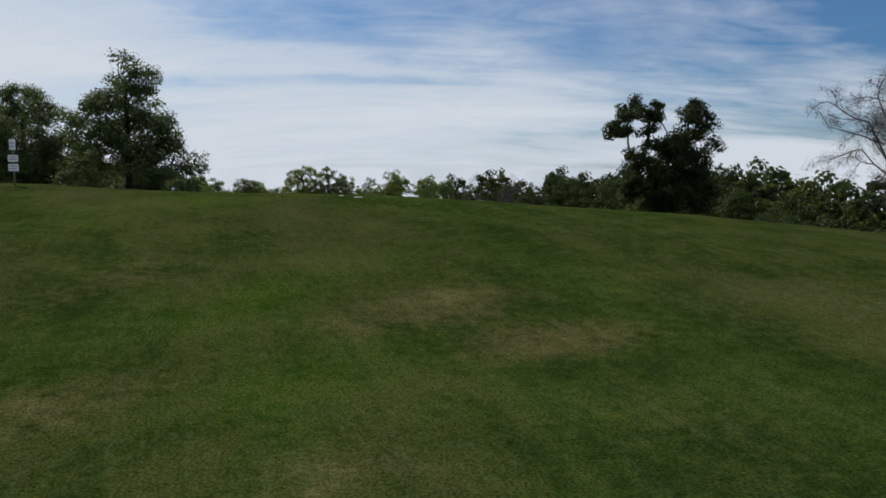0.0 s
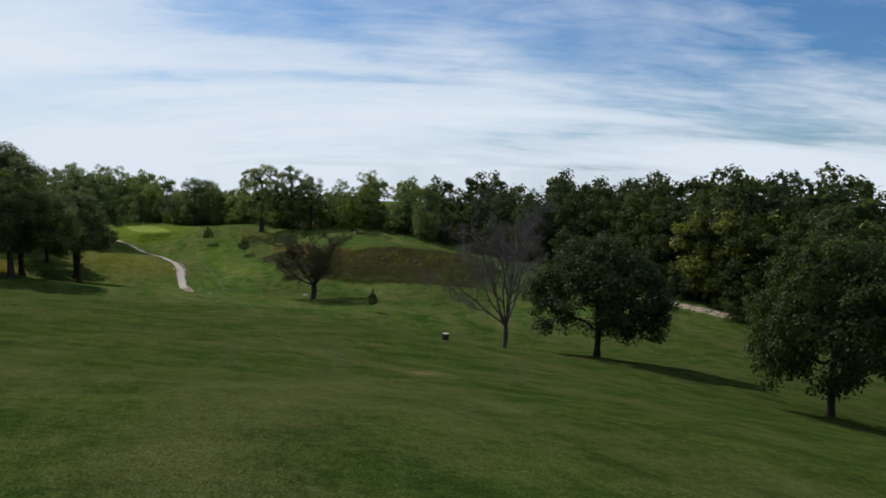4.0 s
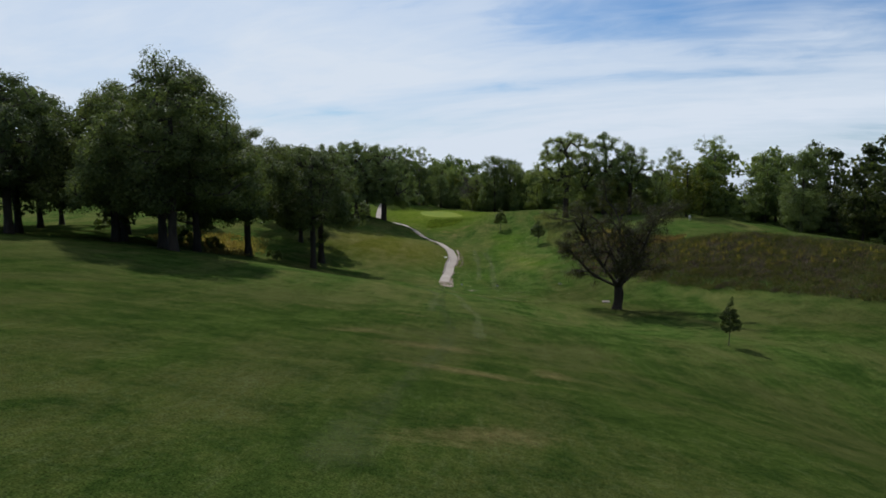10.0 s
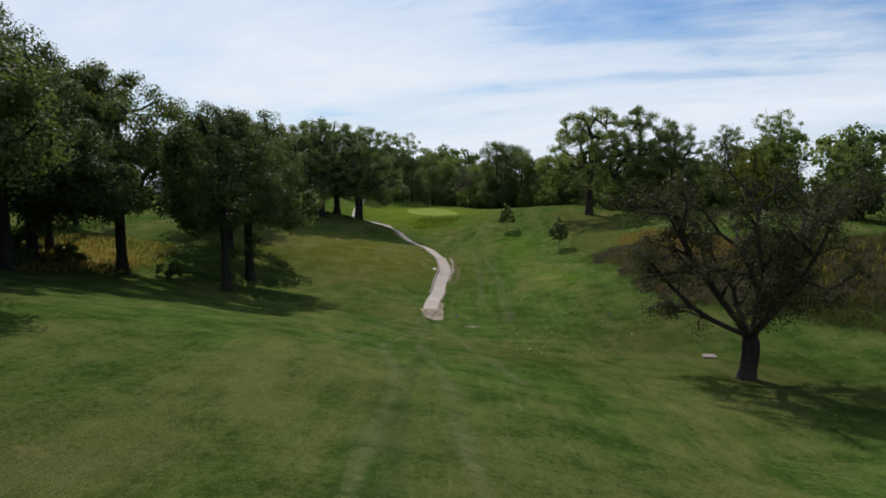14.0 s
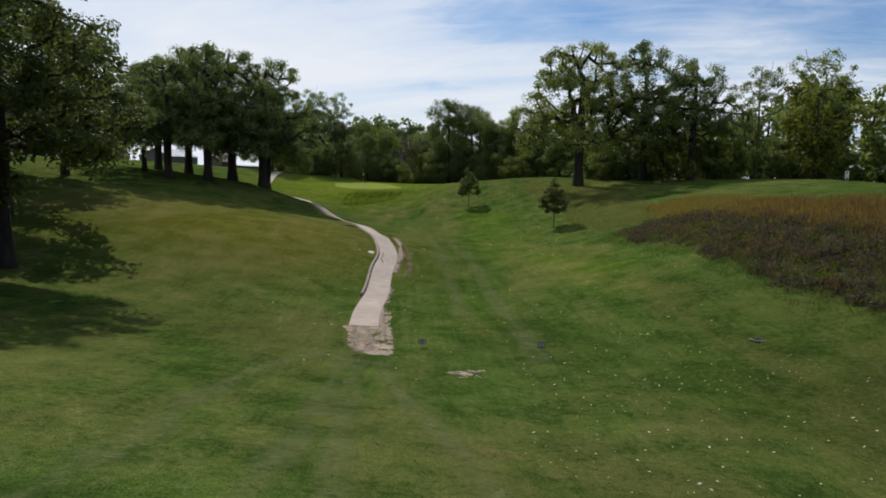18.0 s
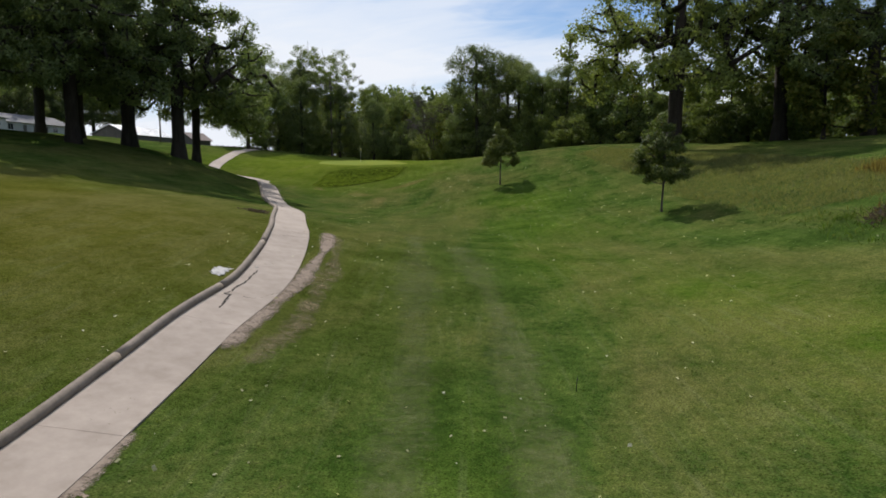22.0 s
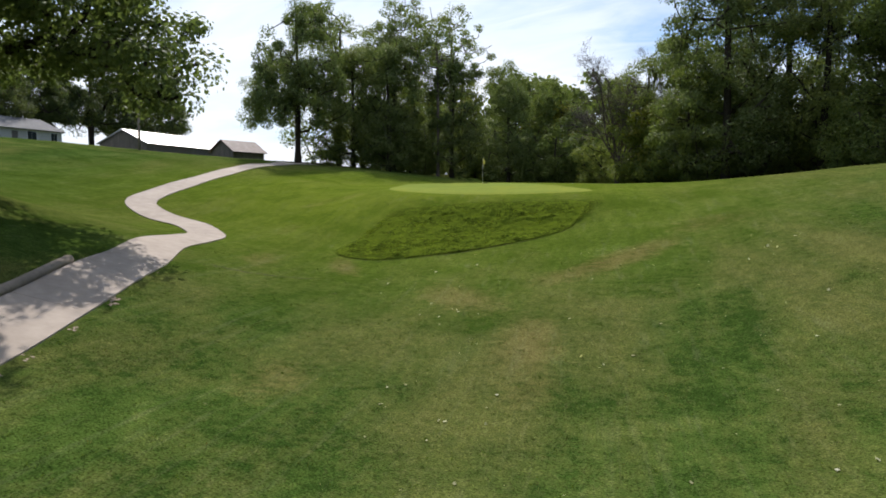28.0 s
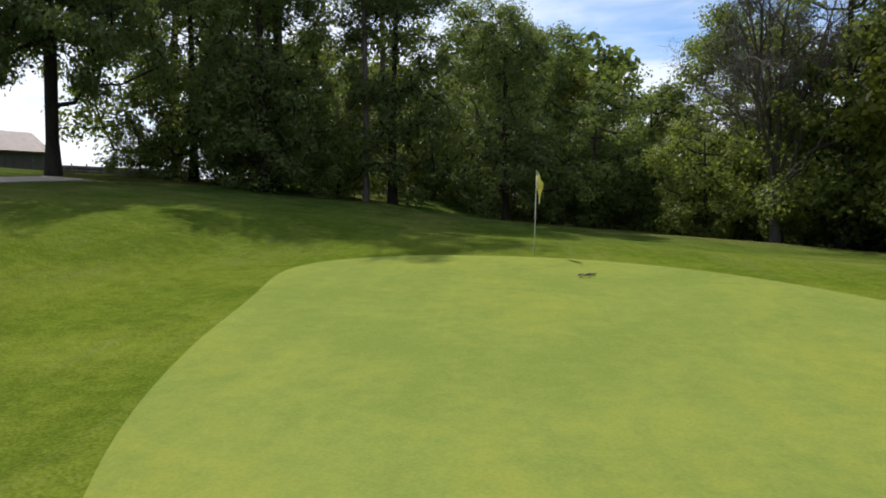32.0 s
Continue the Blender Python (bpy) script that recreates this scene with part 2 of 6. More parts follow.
def foliage(name, dark, light, warm, warm_amount, sheen=0.30):
    """Leaves that shine a little and let light through."""
    m, t, p = material(name)
    geo = t.nodes.new("ShaderNodeNewGeometry")
    info = t.nodes.new("ShaderNodeObjectInfo")
    c = mixed(t, geo.outputs["Random Per Island"], dark, light)
    w = ramp(t, [(1.0 - warm_amount, 0.0), (1.0, 1.0)])
    t.links.new(maths(t, "FRACT", maths(t, "ADD", maths(t, "MULTIPLY", geo.outputs["Random Per Island"], 7.31), info.outputs["Random"])), w.inputs[0])
    c = mixed(t, w.outputs[0], c, warm)
    v = ramp(t, [(0.0, (0.80, 0.82, 0.86)), (0.5, (0.96, 0.99, 0.98)), (0.8, (1.1, 1.08, 0.98)), (1.0, (1.35, 1.27, 1.02))])
    t.links.new(info.outputs["Random"], v.inputs[0])
    c = mixed(t, 1.0, c, v.outputs[0], "MULTIPLY")
    t.links.new(c, p.inputs["Base Color"])
    p.inputs["Roughness"].default_value, p.inputs["Specular IOR Level"].default_value = 0.62, sheen * 0.4
    through_leaf = t.nodes.new("ShaderNodeBsdfTranslucent")
    t.links.new(mixed(t, 1.0, c, (1.45, 1.55, 0.85), "MULTIPLY"), through_leaf.inputs[0])
    mix = t.nodes.new("ShaderNodeMixShader")
    mix.inputs[0].default_value = 0.38
    t.links.new(p.outputs[0], mix.inputs[1])
    t.links.new(through_leaf.outputs[0], mix.inputs[2])
    t.links.new(mix.outputs[0], t.nodes["Material Output"].inputs[0])
    return m


def grained(name, a, b, scale, rough=0.8, bump=0.5, dist=0.02, stretch=(1, 1, 1), spread=(0.35, 0.7), metal=0.0):
    """A plain solid surface with grain at two scales."""
    m, t, p = material(name)
    at = stretched(t, stretch)
    n1, n2 = noise_node(t, at, scale, 6, 0.65), noise_node(t, at, scale * 0.17, 3, 0.5, 0.4)
    r = ramp(t, [(spread[0], 0.0), (spread[1], 1.0)])
    t.links.new(maths(t, "ADD", maths(t, "MULTIPLY", n1, 0.6), maths(t, "MULTIPLY", n2, 0.4)), r.inputs[0])
    t.links.new(mixed(t, r.outputs[0], a, b), p.inputs["Base Color"])
    p.inputs["Roughness"].default_value, p.inputs["Metallic"].default_value = rough, metal
    p.inputs["Specular IOR Level"].default_value = 0.12 if rough > 0.75 else 0.4
    rough_bump(t, p, n1, bump, dist)
    return m


M_TURF = turf("fairway_turf", (0.031, 0.060, 0.0115), (0.089, 0.139, 0.027), (0.140, 0.122, 0.038), 0.52, grit=0.66, parched=((0.080, 0.083, 0.012), (0.144, 0.139, 0.026)), lush_backlit=((0.090, 0.131, 0.013), (0.171, 0.207, 0.022)), dense=((0.022, 0.038, 0.0078), (0.060, 0.087, 0.017)), stripe=0.20, thatch=0.38)
M_GREEN = turf("putting_turf", (0.160, 0.208, 0.044), (0.210, 0.256, 0.056), (0.250, 0.252, 0.038), 0.6, rough=0.7, fine_bump=0.06, stripe=0.2, grit=0.10, thatch=0.0)


def fading(name, a, b, most, scale, bump=0.5):
    """Thin cover that lets what is below show through: broken by noise, fading out by the mesh's 'cover'."""
    m, t, p = material(name)
    at = stretched(t, (1, 1, 1))
    n1, n2, n3 = noise_node(t, at, scale, 6, 0.7, 0.4), noise_node(t, at, scale * 6, 4, 0.7), noise_node(t, at, scale * 0.25, 3, 0.5, 0.5)
    r = ramp(t, [(0.35, 0.0), (0.68, 1.0)])
    t.links.new(maths(t, "ADD", maths(t, "MULTIPLY", n1, 0.5), maths(t, "MULTIPLY", n2, 0.5)), r.inputs[0])
    t.links.new(mixed(t, r.outputs[0], a, b), p.inputs["Base Color"])
    p.inputs["Roughness"].default_value, p.inputs["Specular IOR Level"].default_value = 0.9, 0.0
    rough_bump(t, p, n2, bump, 0.02)
    fade = t.nodes.new("ShaderNodeAttribute")
    fade.attribute_name = "cover"
    k = ramp(t, [(0.46, 0.0), (0.66, most)])
    broken = maths(t, "ADD", maths(t, "MULTIPLY", n1, 0.42), maths(t, "ADD", maths(t, "MULTIPLY", n2, 0.33), maths(t, "MULTIPLY", n3, 0.25)))
    t.links.new(maths(t, "ADD", broken, maths(t, "SUBTRACT", maths(t, "MULTIPLY", fade.outputs["Fac"], 0.62), 0.47)), k.inputs[0])
    clear = t.nodes.new("ShaderNodeBsdfTransparent")
    mix = t.nodes.new("ShaderNodeMixShader")
    t.links.new(k.outputs[0], mix.inputs[0])
    t.links.new(clear.outputs[0], mix.inputs[1])
    t.links.new(p.outputs[0], mix.inputs[2])
    t.links.new(mix.outputs[0], t.nodes["Material Output"].inputs[0])
    return m


M_ROUGH = fading("rough_turf", (0.046, 0.074, 0.008), (0.122, 0.158, 0.016), 1.0, 1.6, 1.0)
M_OAK = foliage("oak_leaves", (0.098, 0.124, 0.048), (0.175, 0.212, 0.075), (0.10, 0.10, 0.03), 0.08)
M_WOOD = foliage("woodland_leaves", (0.088, 0.116, 0.039), (0.170, 0.211, 0.061), (0.14, 0.14, 0.035), 0.10)
# darker copies of the wood and oak leaves, dimness put into the colour
M_EAST_DIM = foliage("eastern_woodland_leaves_dim", (0.028, 0.039, 0.014), (0.060, 0.078, 0.024), (0.14, 0.13, 0.03), 0.08)
M_LONE_DIM = foliage("lone_oak_leaves_dim", (0.054, 0.070, 0.029), (0.106, 0.130, 0.051), (0.09, 0.09, 0.03), 0.06)
M_PALE = foliage("yellowing_leaves", (0.07, 0.09, 0.015), (0.15, 0.16, 0.028), (0.22, 0.19, 0.04), 0.25)
M_MAPLE = foliage("maple_leaves", (0.026, 0.038, 0.012), (0.052, 0.070, 0.021), (0.12, 0.100, 0.02), 0.07)
M_YOUNG = foliage("young_tree_leaves", (0.062, 0.080, 0.026), (0.120, 0.146, 0.046), (0.13, 0.105, 0.03), 0.07)
M_LIGHT = foliage("light_oak_leaves", (0.060, 0.076, 0.029), (0.112, 0.136, 0.046), (0.14, 0.14, 0.05), 0.06)
M_RUST = foliage("thinning_oak_leaves", (0.038, 0.042, 0.014), (0.082, 0.082, 0.028), (0.10, 0.066, 0.026), 0.22)
M_BARK = grained("dark_bark", (0.022, 0.018, 0.014), (0.075, 0.062, 0.048), 6.0, 0.9, 0.9, 0.05, (3, 3, 0.6))
M_GREYBARK = grained("grey_bark", (0.062, 0.052, 0.047), (0.160, 0.134, 0.120), 7.0, 0.9, 0.7, 0.03, (3, 3, 0.6))
M_CONCRETE = grained("worn_concrete", (0.32, 0.265, 0.215), (0.47, 0.395, 0.33), 1.6, 0.85, 0.25, 0.01)
M_KERB = grained("weathered_kerb", (0.21, 0.175, 0.135), (0.36, 0.30, 0.24), 3.0, 0.9, 0.5, 0.02)
M_DIRT = grained("bare_earth", (0.20, 0.152, 0.108), (0.42, 0.335, 0.255), 7.0, 0.95, 1.0, 0.04, spread=(0.36, 0.62))
M_SHINGLE = grained("grey_shingles", (0.12, 0.12, 0.125), (0.22, 0.22, 0.22), 3.0, 0.85, 0.4, 0.02)
M_RUSTROOF = grained("rusty_sheet_roof", (0.13, 0.085, 0.070), (0.26, 0.19, 0.165), 1.6, 0.7, 0.3, 0.01, (1, 1, 4))
M_METAL = grained("galvanised_roof", (0.42, 0.43, 0.44), (0.62, 0.62, 0.62), 0.8, 0.45, 0.1, 0.01, metal=0.3)
M_SIDING = grained("pale_siding", (0.42, 0.41, 0.38), (0.56, 0.55, 0.51), 2.0, 0.7, 0.1, 0.01)
M_BARN = grained("weathered_boards", (0.10, 0.09, 0.08), (0.22, 0.20, 0.18), 5.0, 0.85, 0.5, 0.02, (4, 4, 0.5))
M_PANE, _, _p = material("window_glass")
_p.inputs["Base Color"].default_value, _p.inputs["Roughness"].default_value = (0.03, 0.035, 0.04, 1), 0.08
M_WHITE = grained("white_paint", (0.62, 0.62, 0.60), (0.78, 0.78, 0.76), 4.0, 0.5, 0.05, 0.005)
M_YELLOW = grained("yellow_cloth", (0.62, 0.55, 0.10), (0.80, 0.72, 0.18), 6.0, 0.7, 0.1, 0.005)
M_BLACK = grained("black_plastic", (0.012, 0.012, 0.013), (0.03, 0.03, 0.03), 5.0, 0.45, 0.1, 0.005)
M_SIGN = grained("grey_sign_face", (0.22, 0.24, 0.25), (0.32, 0.34, 0.35), 5.0, 0.5, 0.05, 0.005)
M_POST = grained("weathered_post", (0.16, 0.13, 0.10), (0.30, 0.26, 0.21), 8.0, 0.85, 0.5, 0.01, (4, 4, 0.5))
M_STRAW = foliage("dry_prairie_grass", (0.15, 0.125, 0.036), (0.33, 0.25, 0.080), (0.12, 0.055, 0.03), 0.30, 0.1)
M_FALLEN = foliage("fallen_leaves", (0.35, 0.32, 0.16), (0.62, 0.58, 0.36), (0.70, 0.66, 0.50), 0.4, 0.2)
M_CUT = grained("sawn_wood", (0.42, 0.38, 0.32), (0.60, 0.55, 0.47), 6.0, 0.8, 0.3, 0.01)
M_ROUGHLEAF = foliage("rough_grass_blades", (0.040, 0.070, 0.010), (0.095, 0.145, 0.020), (0.15, 0.14, 0.04), 0.15, 0.1)
M_PALEGRASS = foliage("seeding_grass", (0.105, 0.115, 0.045), (0.20, 0.205, 0.085), (0.24, 0.21, 0.09), 0.25, 0.1)
# ---- the lie of the land: spot heights (x, y, z) in metres ----
HILL = [(1, 14, 7.9), (1, 17, 8.2), (-4, 22, 9.1), (-4, 35, 10.5), (-10, 45, 10.0), (-24, 42, 10.8), (-45, 45, 10.6), 
        (0, 0, 6.6), (0, -20, 4.5), (-40, 0, 7.5), (40, 0, 5.5), (0, 60, 7.6), (-13, 83, 3.2), (-1, 87, 1.4), (2, 94, -0.6), (-9, 101, -0.8), (25, 73, 1.7), (20, 32, 9.0), (28, 36, 8.3), (10, 36, 9.8), (17, 60, 4.6), (11, 58, 6.0),
        (28, 98, -5.2), (38, 118, -9.5), (18, 128, -8.3), (9, 142, -11.7), (-6, 143, -9.2), (1, 155, -13.6), (1.8, 162.4, -15.3), (-35, 86, 4.2), (-60, 120, -1.0)]
VALLEY = [(-11, 185, -15.0), (-31, 161, -10.6), (-53, 174, -10.9), (-34, 174, -11.9), (-42, 178, -12.4), (-35, 196, -15.4), (-49, 183, -12.1),
          (-51, 197, -14.4), (-25, 192, -16.3), (-78, 180, -8.9), (-97, 235, -17.7), (-66, 235, -20.4), (-55, 221, -19.4), (-62, 231, -20.4),
          (-45, 235, -20.3), (-67, 221, -18.6), (-75, 236, -20.2), (-89, 244, -18.7), (-63, 260, -21.4), (-53, 260, -19.2), (-41, 253, -17.5),
          (-70, 274, -20.7), (-82, 273, -18.9), (-69, 288, -20.3), (-75, 299, -20.0), (-65, 296, -18.5), (-106, 229, -14.9)]
FAR_END = [(-86, 322, -17.6), (-56, 281, -18.0), (-57, 302, -15.9), (-44, 258, -17.0), (-33, 264, -13.6), (-96, 318, -20.2), (-102, 313, -20.0), (-103.5, 303, -18.96), (-91.5, 287.5, -18.77),
           (-107, 316, -19.5), (-109, 332, -18.0), (-117, 331, -17.9), (-121, 326, -17.8), (-136, 329, -16.0), (-131, 326, -17.0), (-100, 337, -16.5),
           (-119, 337, -15.9), (-126, 346, -14.7), (-126, 361, -14.6), (-112, 355, -14.6), (-144, 351, -13.1), (-129, 315, -14.4), (-122, 309, -14.3),
           (-127, 305, -12.9), (-91, 256, -17.5), (-20, 226, -17.6), (-13, 248, -9.9), (-30, 277, -12.0), (-84, 342, -13.0), (-95, 346, -14.0)]
RIM = [(-170, 316, -10.1), (-174, 339, -9.9), (-204, 381, -10.8), (-182, 379, -11.4), (-186, 228, -11.0), (-150, 390, -13.0), (-100, 388, -16.6), (-112, 373, -15.2), (-124, 379, -15.1), (-101, 366, -14.6), (-135, 386, -14.9), (-46, 335, -12.0), (0, 320, -14.5), (20, 275, -16.8), (-5, 290, -14.0),
       (10, 235, -11.0), (60, 200, -15.2), (85, 265, -14.5), (60, 120, -14.0), (60, 60, -6.0), (-120, 100, 0.0), (-150, 160, -6.0),
       (-230, 400, -10.0), (-29, 218, -18.8), (20, 190, -16.0), (30, 215, -14.5), (-30, 310, -11.5), (-60, 340, -12.5), (-140, 270, -11.0)]


def spot_surface(points, stiff):
    """Thin-plate surface through spot heights, slightly eased."""
    p = np.array(points, float)
    d = np.linalg.norm(p[:, None, :2] - p[None, :, :2], axis=2) / 50
    k = d * d * np.log(d + 1e-9)
    n = len(p)
    a = np.zeros((n + 3, n + 3))
    a[:n, :n] = k + stiff * np.eye(n)
    a[:n, n], a[:n, n + 1], a[:n, n + 2] = 1, p[:, 0] / 50, p[:, 1] / 50
    a[n:, :n] = a[:n, n:].T
    w = np.linalg.solve(a, np.concatenate([p[:, 2], np.zeros(3)]))
    return p[:, :2], w


SPOTS, WEIGHTS = spot_surface(HILL + VALLEY + FAR_END + RIM, 0.004)


def land(x, y):
    """Height of the ground at x, y (numbers or arrays)."""
    x, y = np.asarray(x, float), np.asarray(y, float)
    cx, cy = np.clip(x, -235, 95), np.clip(y, -40, 420)
    z = WEIGHTS[-3] + WEIGHTS[-2] * cx / 50 + WEIGHTS[-1] * cy / 50
    for (px, py), w in zip(SPOTS, WEIGHTS):
        d2 = ((cx - px) ** 2 + (cy - py) ** 2) / 2500
        z = z + w * d2 * 0.5 * np.log(d2 + 1e-9)
    out = np.hypot(x - cx, y - cy)
    z = z * np.exp(-out / 260) - (14 + 0.045 * np.maximum(out - 150, 0)) * (1 - np.exp(-out / 260))
    z = z + 0.07 * np.sin(x * 0.31 + 1.3 * np.sin(y * 0.17)) * np.sin(y * 0.27 + 0.8 * np.sin(x * 0.13)) + 0.03 * np.sin(x * 0.9 + y * 0.4) * np.sin(y * 0.8 - x * 0.2)
    # the putting green is a nearly level terrace
    u, v = (x + 120) * -0.84 + (y - 350.5) * 0.54, (x + 120) * 0.54 + (y - 350.5) * 0.84
    e = np.hypot(u, v * 1.45) / 13.2
    k = np.clip((1.55 - e) / 0.55, 0, 1)
    return z + (-14.95 + 0.041 * (y - 350) - z) * k * k * (3 - 2 * k)

# ---- building helpers ----


def mesh_of(name, verts, faces, mats, index=None, smooth=False):
    """A mesh from arrays; all faces have the same number of corners."""
    me = bpy.data.meshes.new(name)
    verts, faces = np.asarray(verts, np.float32), np.asarray(faces, np.int32)
    k = faces.shape[1]
    me.vertices.add(len(verts))
    me.vertices.foreach_set("co", verts.ravel())
    me.loops.add(faces.size)
    me.loops.foreach_set("vertex_index", faces.ravel())
    me.polygons.add(len(faces))
    me.polygons.foreach_set("loop_start", np.arange(len(faces), dtype=np.int32) * k)
    me.polygons.foreach_set("loop_total", np.full(len(faces), k, np.int32))
    if index is not None:
        me.polygons.foreach_set("material_index", np.asarray(index, np.int32))
    me.polygons.foreach_set("use_smooth", np.full(len(faces), smooth, bool))
    for m in mats if isinstance(mats, (list, tuple)) else [mats]:
        me.materials.append(m)
    me.update(calc_edges=True)
    return me


def part(name, data, parent=None, label="", m=None):
    """Links a mesh as one object under a thing or part."""
    ob = new(name, data)
    if parent is not None:
        ob.parent = parent
    if m is not None:
        ob.matrix_basis = m
    return tagged(ob, label=label)


def box_mesh(name, sx, sy, sz, mat, bevel=0.02, at=(0, 0, 0)):
    """A box with eased edges, sx by sy by sz, its base at at."""
    bm = bmesh.new()
    bmesh.ops.create_cube(bm, size=1)
    bmesh.ops.scale(bm, vec=(sx, sy, sz), verts=bm.verts)
    bmesh.ops.translate(bm, vec=(at[0], at[1], at[2] + sz / 2), verts=bm.verts)
    if bevel:
        bmesh.ops.bevel(bm, geom=bm.edges[:], offset=bevel, segments=2, affect="EDGES")
    me = bpy.data.meshes.new(name)
    bm.to_mesh(me)
    bm.free()
    me.materials.append(mat)
    return me


def tube_mesh(name, points, radii, mat, sides=8):
    """A tapered round bar along points."""
    pts = [Vector(p) for p in points]
    verts, faces = [], []
    for i, p in enumerate(pts):
        d = (pts[min(i + 1, len(pts) - 1)] - pts[max(i - 1, 0)]).normalized()
        u = d.orthogonal().normalized()
        v = d.cross(u)
        for s in range(sides):
            a = 2 * math.pi * s / sides
            verts.append(p + (u * math.cos(a) + v * math.sin(a)) * radii[i])
    for i in range(len(pts) - 1):
        for s in range(sides):
            t = (s + 1) % sides
            faces.append((i * sides + s, i * sides + t, (i + 1) * sides + t, (i + 1) * sides + s))
    me = bpy.data.meshes.new(name)
    me.from_pydata([tuple(v) for v in verts], [], faces + [tuple(range(sides))[::-1], tuple((len(pts) - 1) * sides + s for s in range(sides))])
    me.materials.append(mat)
    for poly in me.polygons:
        poly.use_smooth = len(poly.vertices) == 4
    me.update()
    return me


# ---- ground: one sheet to the horizon ----
def spread(bands, reach):
    """Even steps in bands (from, to, step), then wider and wider ones out to reach."""
    inner = np.concatenate([np.arange(lo, hi - 0.01, st) for lo, hi, st in bands])
    out, low = [], []
    x, s = bands[-1][1], bands[-1][2]
    while x < reach:
        out.append(x)
        s *= 1.3
        x += s
    x, s = bands[0][0], bands[0][2]
    while x > -reach:
        s *= 1.3
        x -= s
        low.append(x)
    return np.concatenate([low[::-1], inner, out])


gx = spread([(-200, -137, 1.5), (-137, -96, 0.6), (-96, -84, 1.2), (-84, -20, 1.5), (-20, 12, 0.9), (12, 70, 1.5)], 3500)
gy = spread([(-12, 6, 1.5), (6, 40, 0.9), (40, 312, 1.5), (312, 368, 0.6), (368, 400, 1.5)], 3500)
GX, GY = np.meshgrid(gx, gy)
GZ = land(GX, GY)
nx, ny = len(gx), len(gy)
cell = (np.arange(ny - 1)[:, None] * nx + np.arange(nx - 1)[None, :]).ravel()
ground = new("ground", mesh_of("ground", np.stack([GX.ravel(), GY.ravel(), GZ.ravel()], 1), np.stack([cell, cell + 1, cell + nx + 1, cell + nx], 1), M_TURF, smooth=True))


def blot(spots):
    """Soft spots on the ground: rows of (x, y, long, short, turn, amount)."""
    total = np.zeros_like(GX)
    for x, y, long_r, short_r, turn, amount in spots:
        a = radians(turn)
        u, v = (GX - x) * math.cos(a) + (GY - y) * math.sin(a), (GY - y) * math.cos(a) - (GX - x) * math.sin(a)
        total = np.maximum(total, amount * np.exp(-((u / long_r) ** 2 + (v / short_r) ** 2)))
    return total


DRY = [(-102.5, 331, 6, 1.7, 60, 0.75), (-99.8, 336.5, 4, 2.4, 40, 0.6), (-106, 324.6, 4.5, 2.2, 150, 0.65), (-101.5, 321, 5, 1.6, 110, 0.7), (-99.8, 318, 3, 1.4, 90, 0.6), (-104.8, 314, 3, 1.6, 120, 0.62), (-113.4, 326.2, 4, 1.1, -40, 0.7), (-116.5, 324.0, 3.5, 1.6, 130, 0.6), (-121.5, 331, 5, 1.2, 110, 0.5),
       (-82.5, 295, 4, 1.5, 120, 0.5), (-87.4, 298.5, 4, 1.5, 120, 0.5), (-133.5, 345, 6, 1.6, 60, 0.5), (-124, 337, 6, 2, 70, 0.5), (-111, 353.5, 5, 1.2, 140, 0.6), (-104, 361, 6, 2.5, 140, 0.6),
       (-53, 218.6, 2.4, 1.0, 30, 0.75), (-50, 217.6, 3, 1.0, 20, 0.65), (-57.5, 222.5, 2.0, 0.8, 110, 0.6), (-66, 243, 3, 1.1, 110, 0.6), (-60, 216, 6, 2.5, 110, 0.45),
       (-36.5, 166, 5, 2, 20, 0.6), (-33.6, 174, 5, 1.6, 20, 0.6), (-43, 161, 6, 2, 30, 0.6), (-28, 160, 5, 2, 10, 0.55), (-48, 170, 6, 2, 30, 0.5), (-22, 143, 6, 1.8, 20, 0.75), (-27, 151, 6, 2.4, 40, 0.72), (-19, 149, 4, 2, 110, 0.68), (-33, 152, 5, 2, 70, 0.66), (-12, 121, 5, 1.8, 10, 0.66), (-16, 131, 5, 2, 60, 0.66), (-6, 108, 5, 2, 90, 0.6), (-2, 90.5, 6, 1.4, 80, 0.7), (-3, 80, 5, 1.6, 90, 0.55),
       (0, 17.5, 5.5, 2.6, 35, 0.62), (2.5, 15.5, 4.5, 2.0, 20, 0.68), (-9, 18, 5, 2, 70, 0.58), (-6.5, 11.5, 4, 2, 50, 0.58), (-1.2, 9.5, 3, 1.4, 10, 0.5), (-4.8, 36.8, 3.0, 1.4, 10, 0.7), (1.5, 33, 5, 2, 90, 0.45),
       (-76.5, 268.5, 6.5, 0.9, 118, 0.66), (-99, 238, 8, 4, 40, 0.6)]
# spots of brighter, yellower green
GREENER = [(-4, 18.5, 6, 1.5, 60, 0.8), (-2.4, 12.6, 2.6, 1.8, 30, 0.7), (-12, 29, 6, 2.5, 70, 0.6), (-59, 268, 12, 3.5, 120, 0.7), (-69, 281, 14, 3, 120, 0.5), (-74, 296, 12, 4, 125, 0.45), (-64, 252, 9, 2.5, 110, 0.35), (-80, 310, 10, 5, 125, 0.5)]
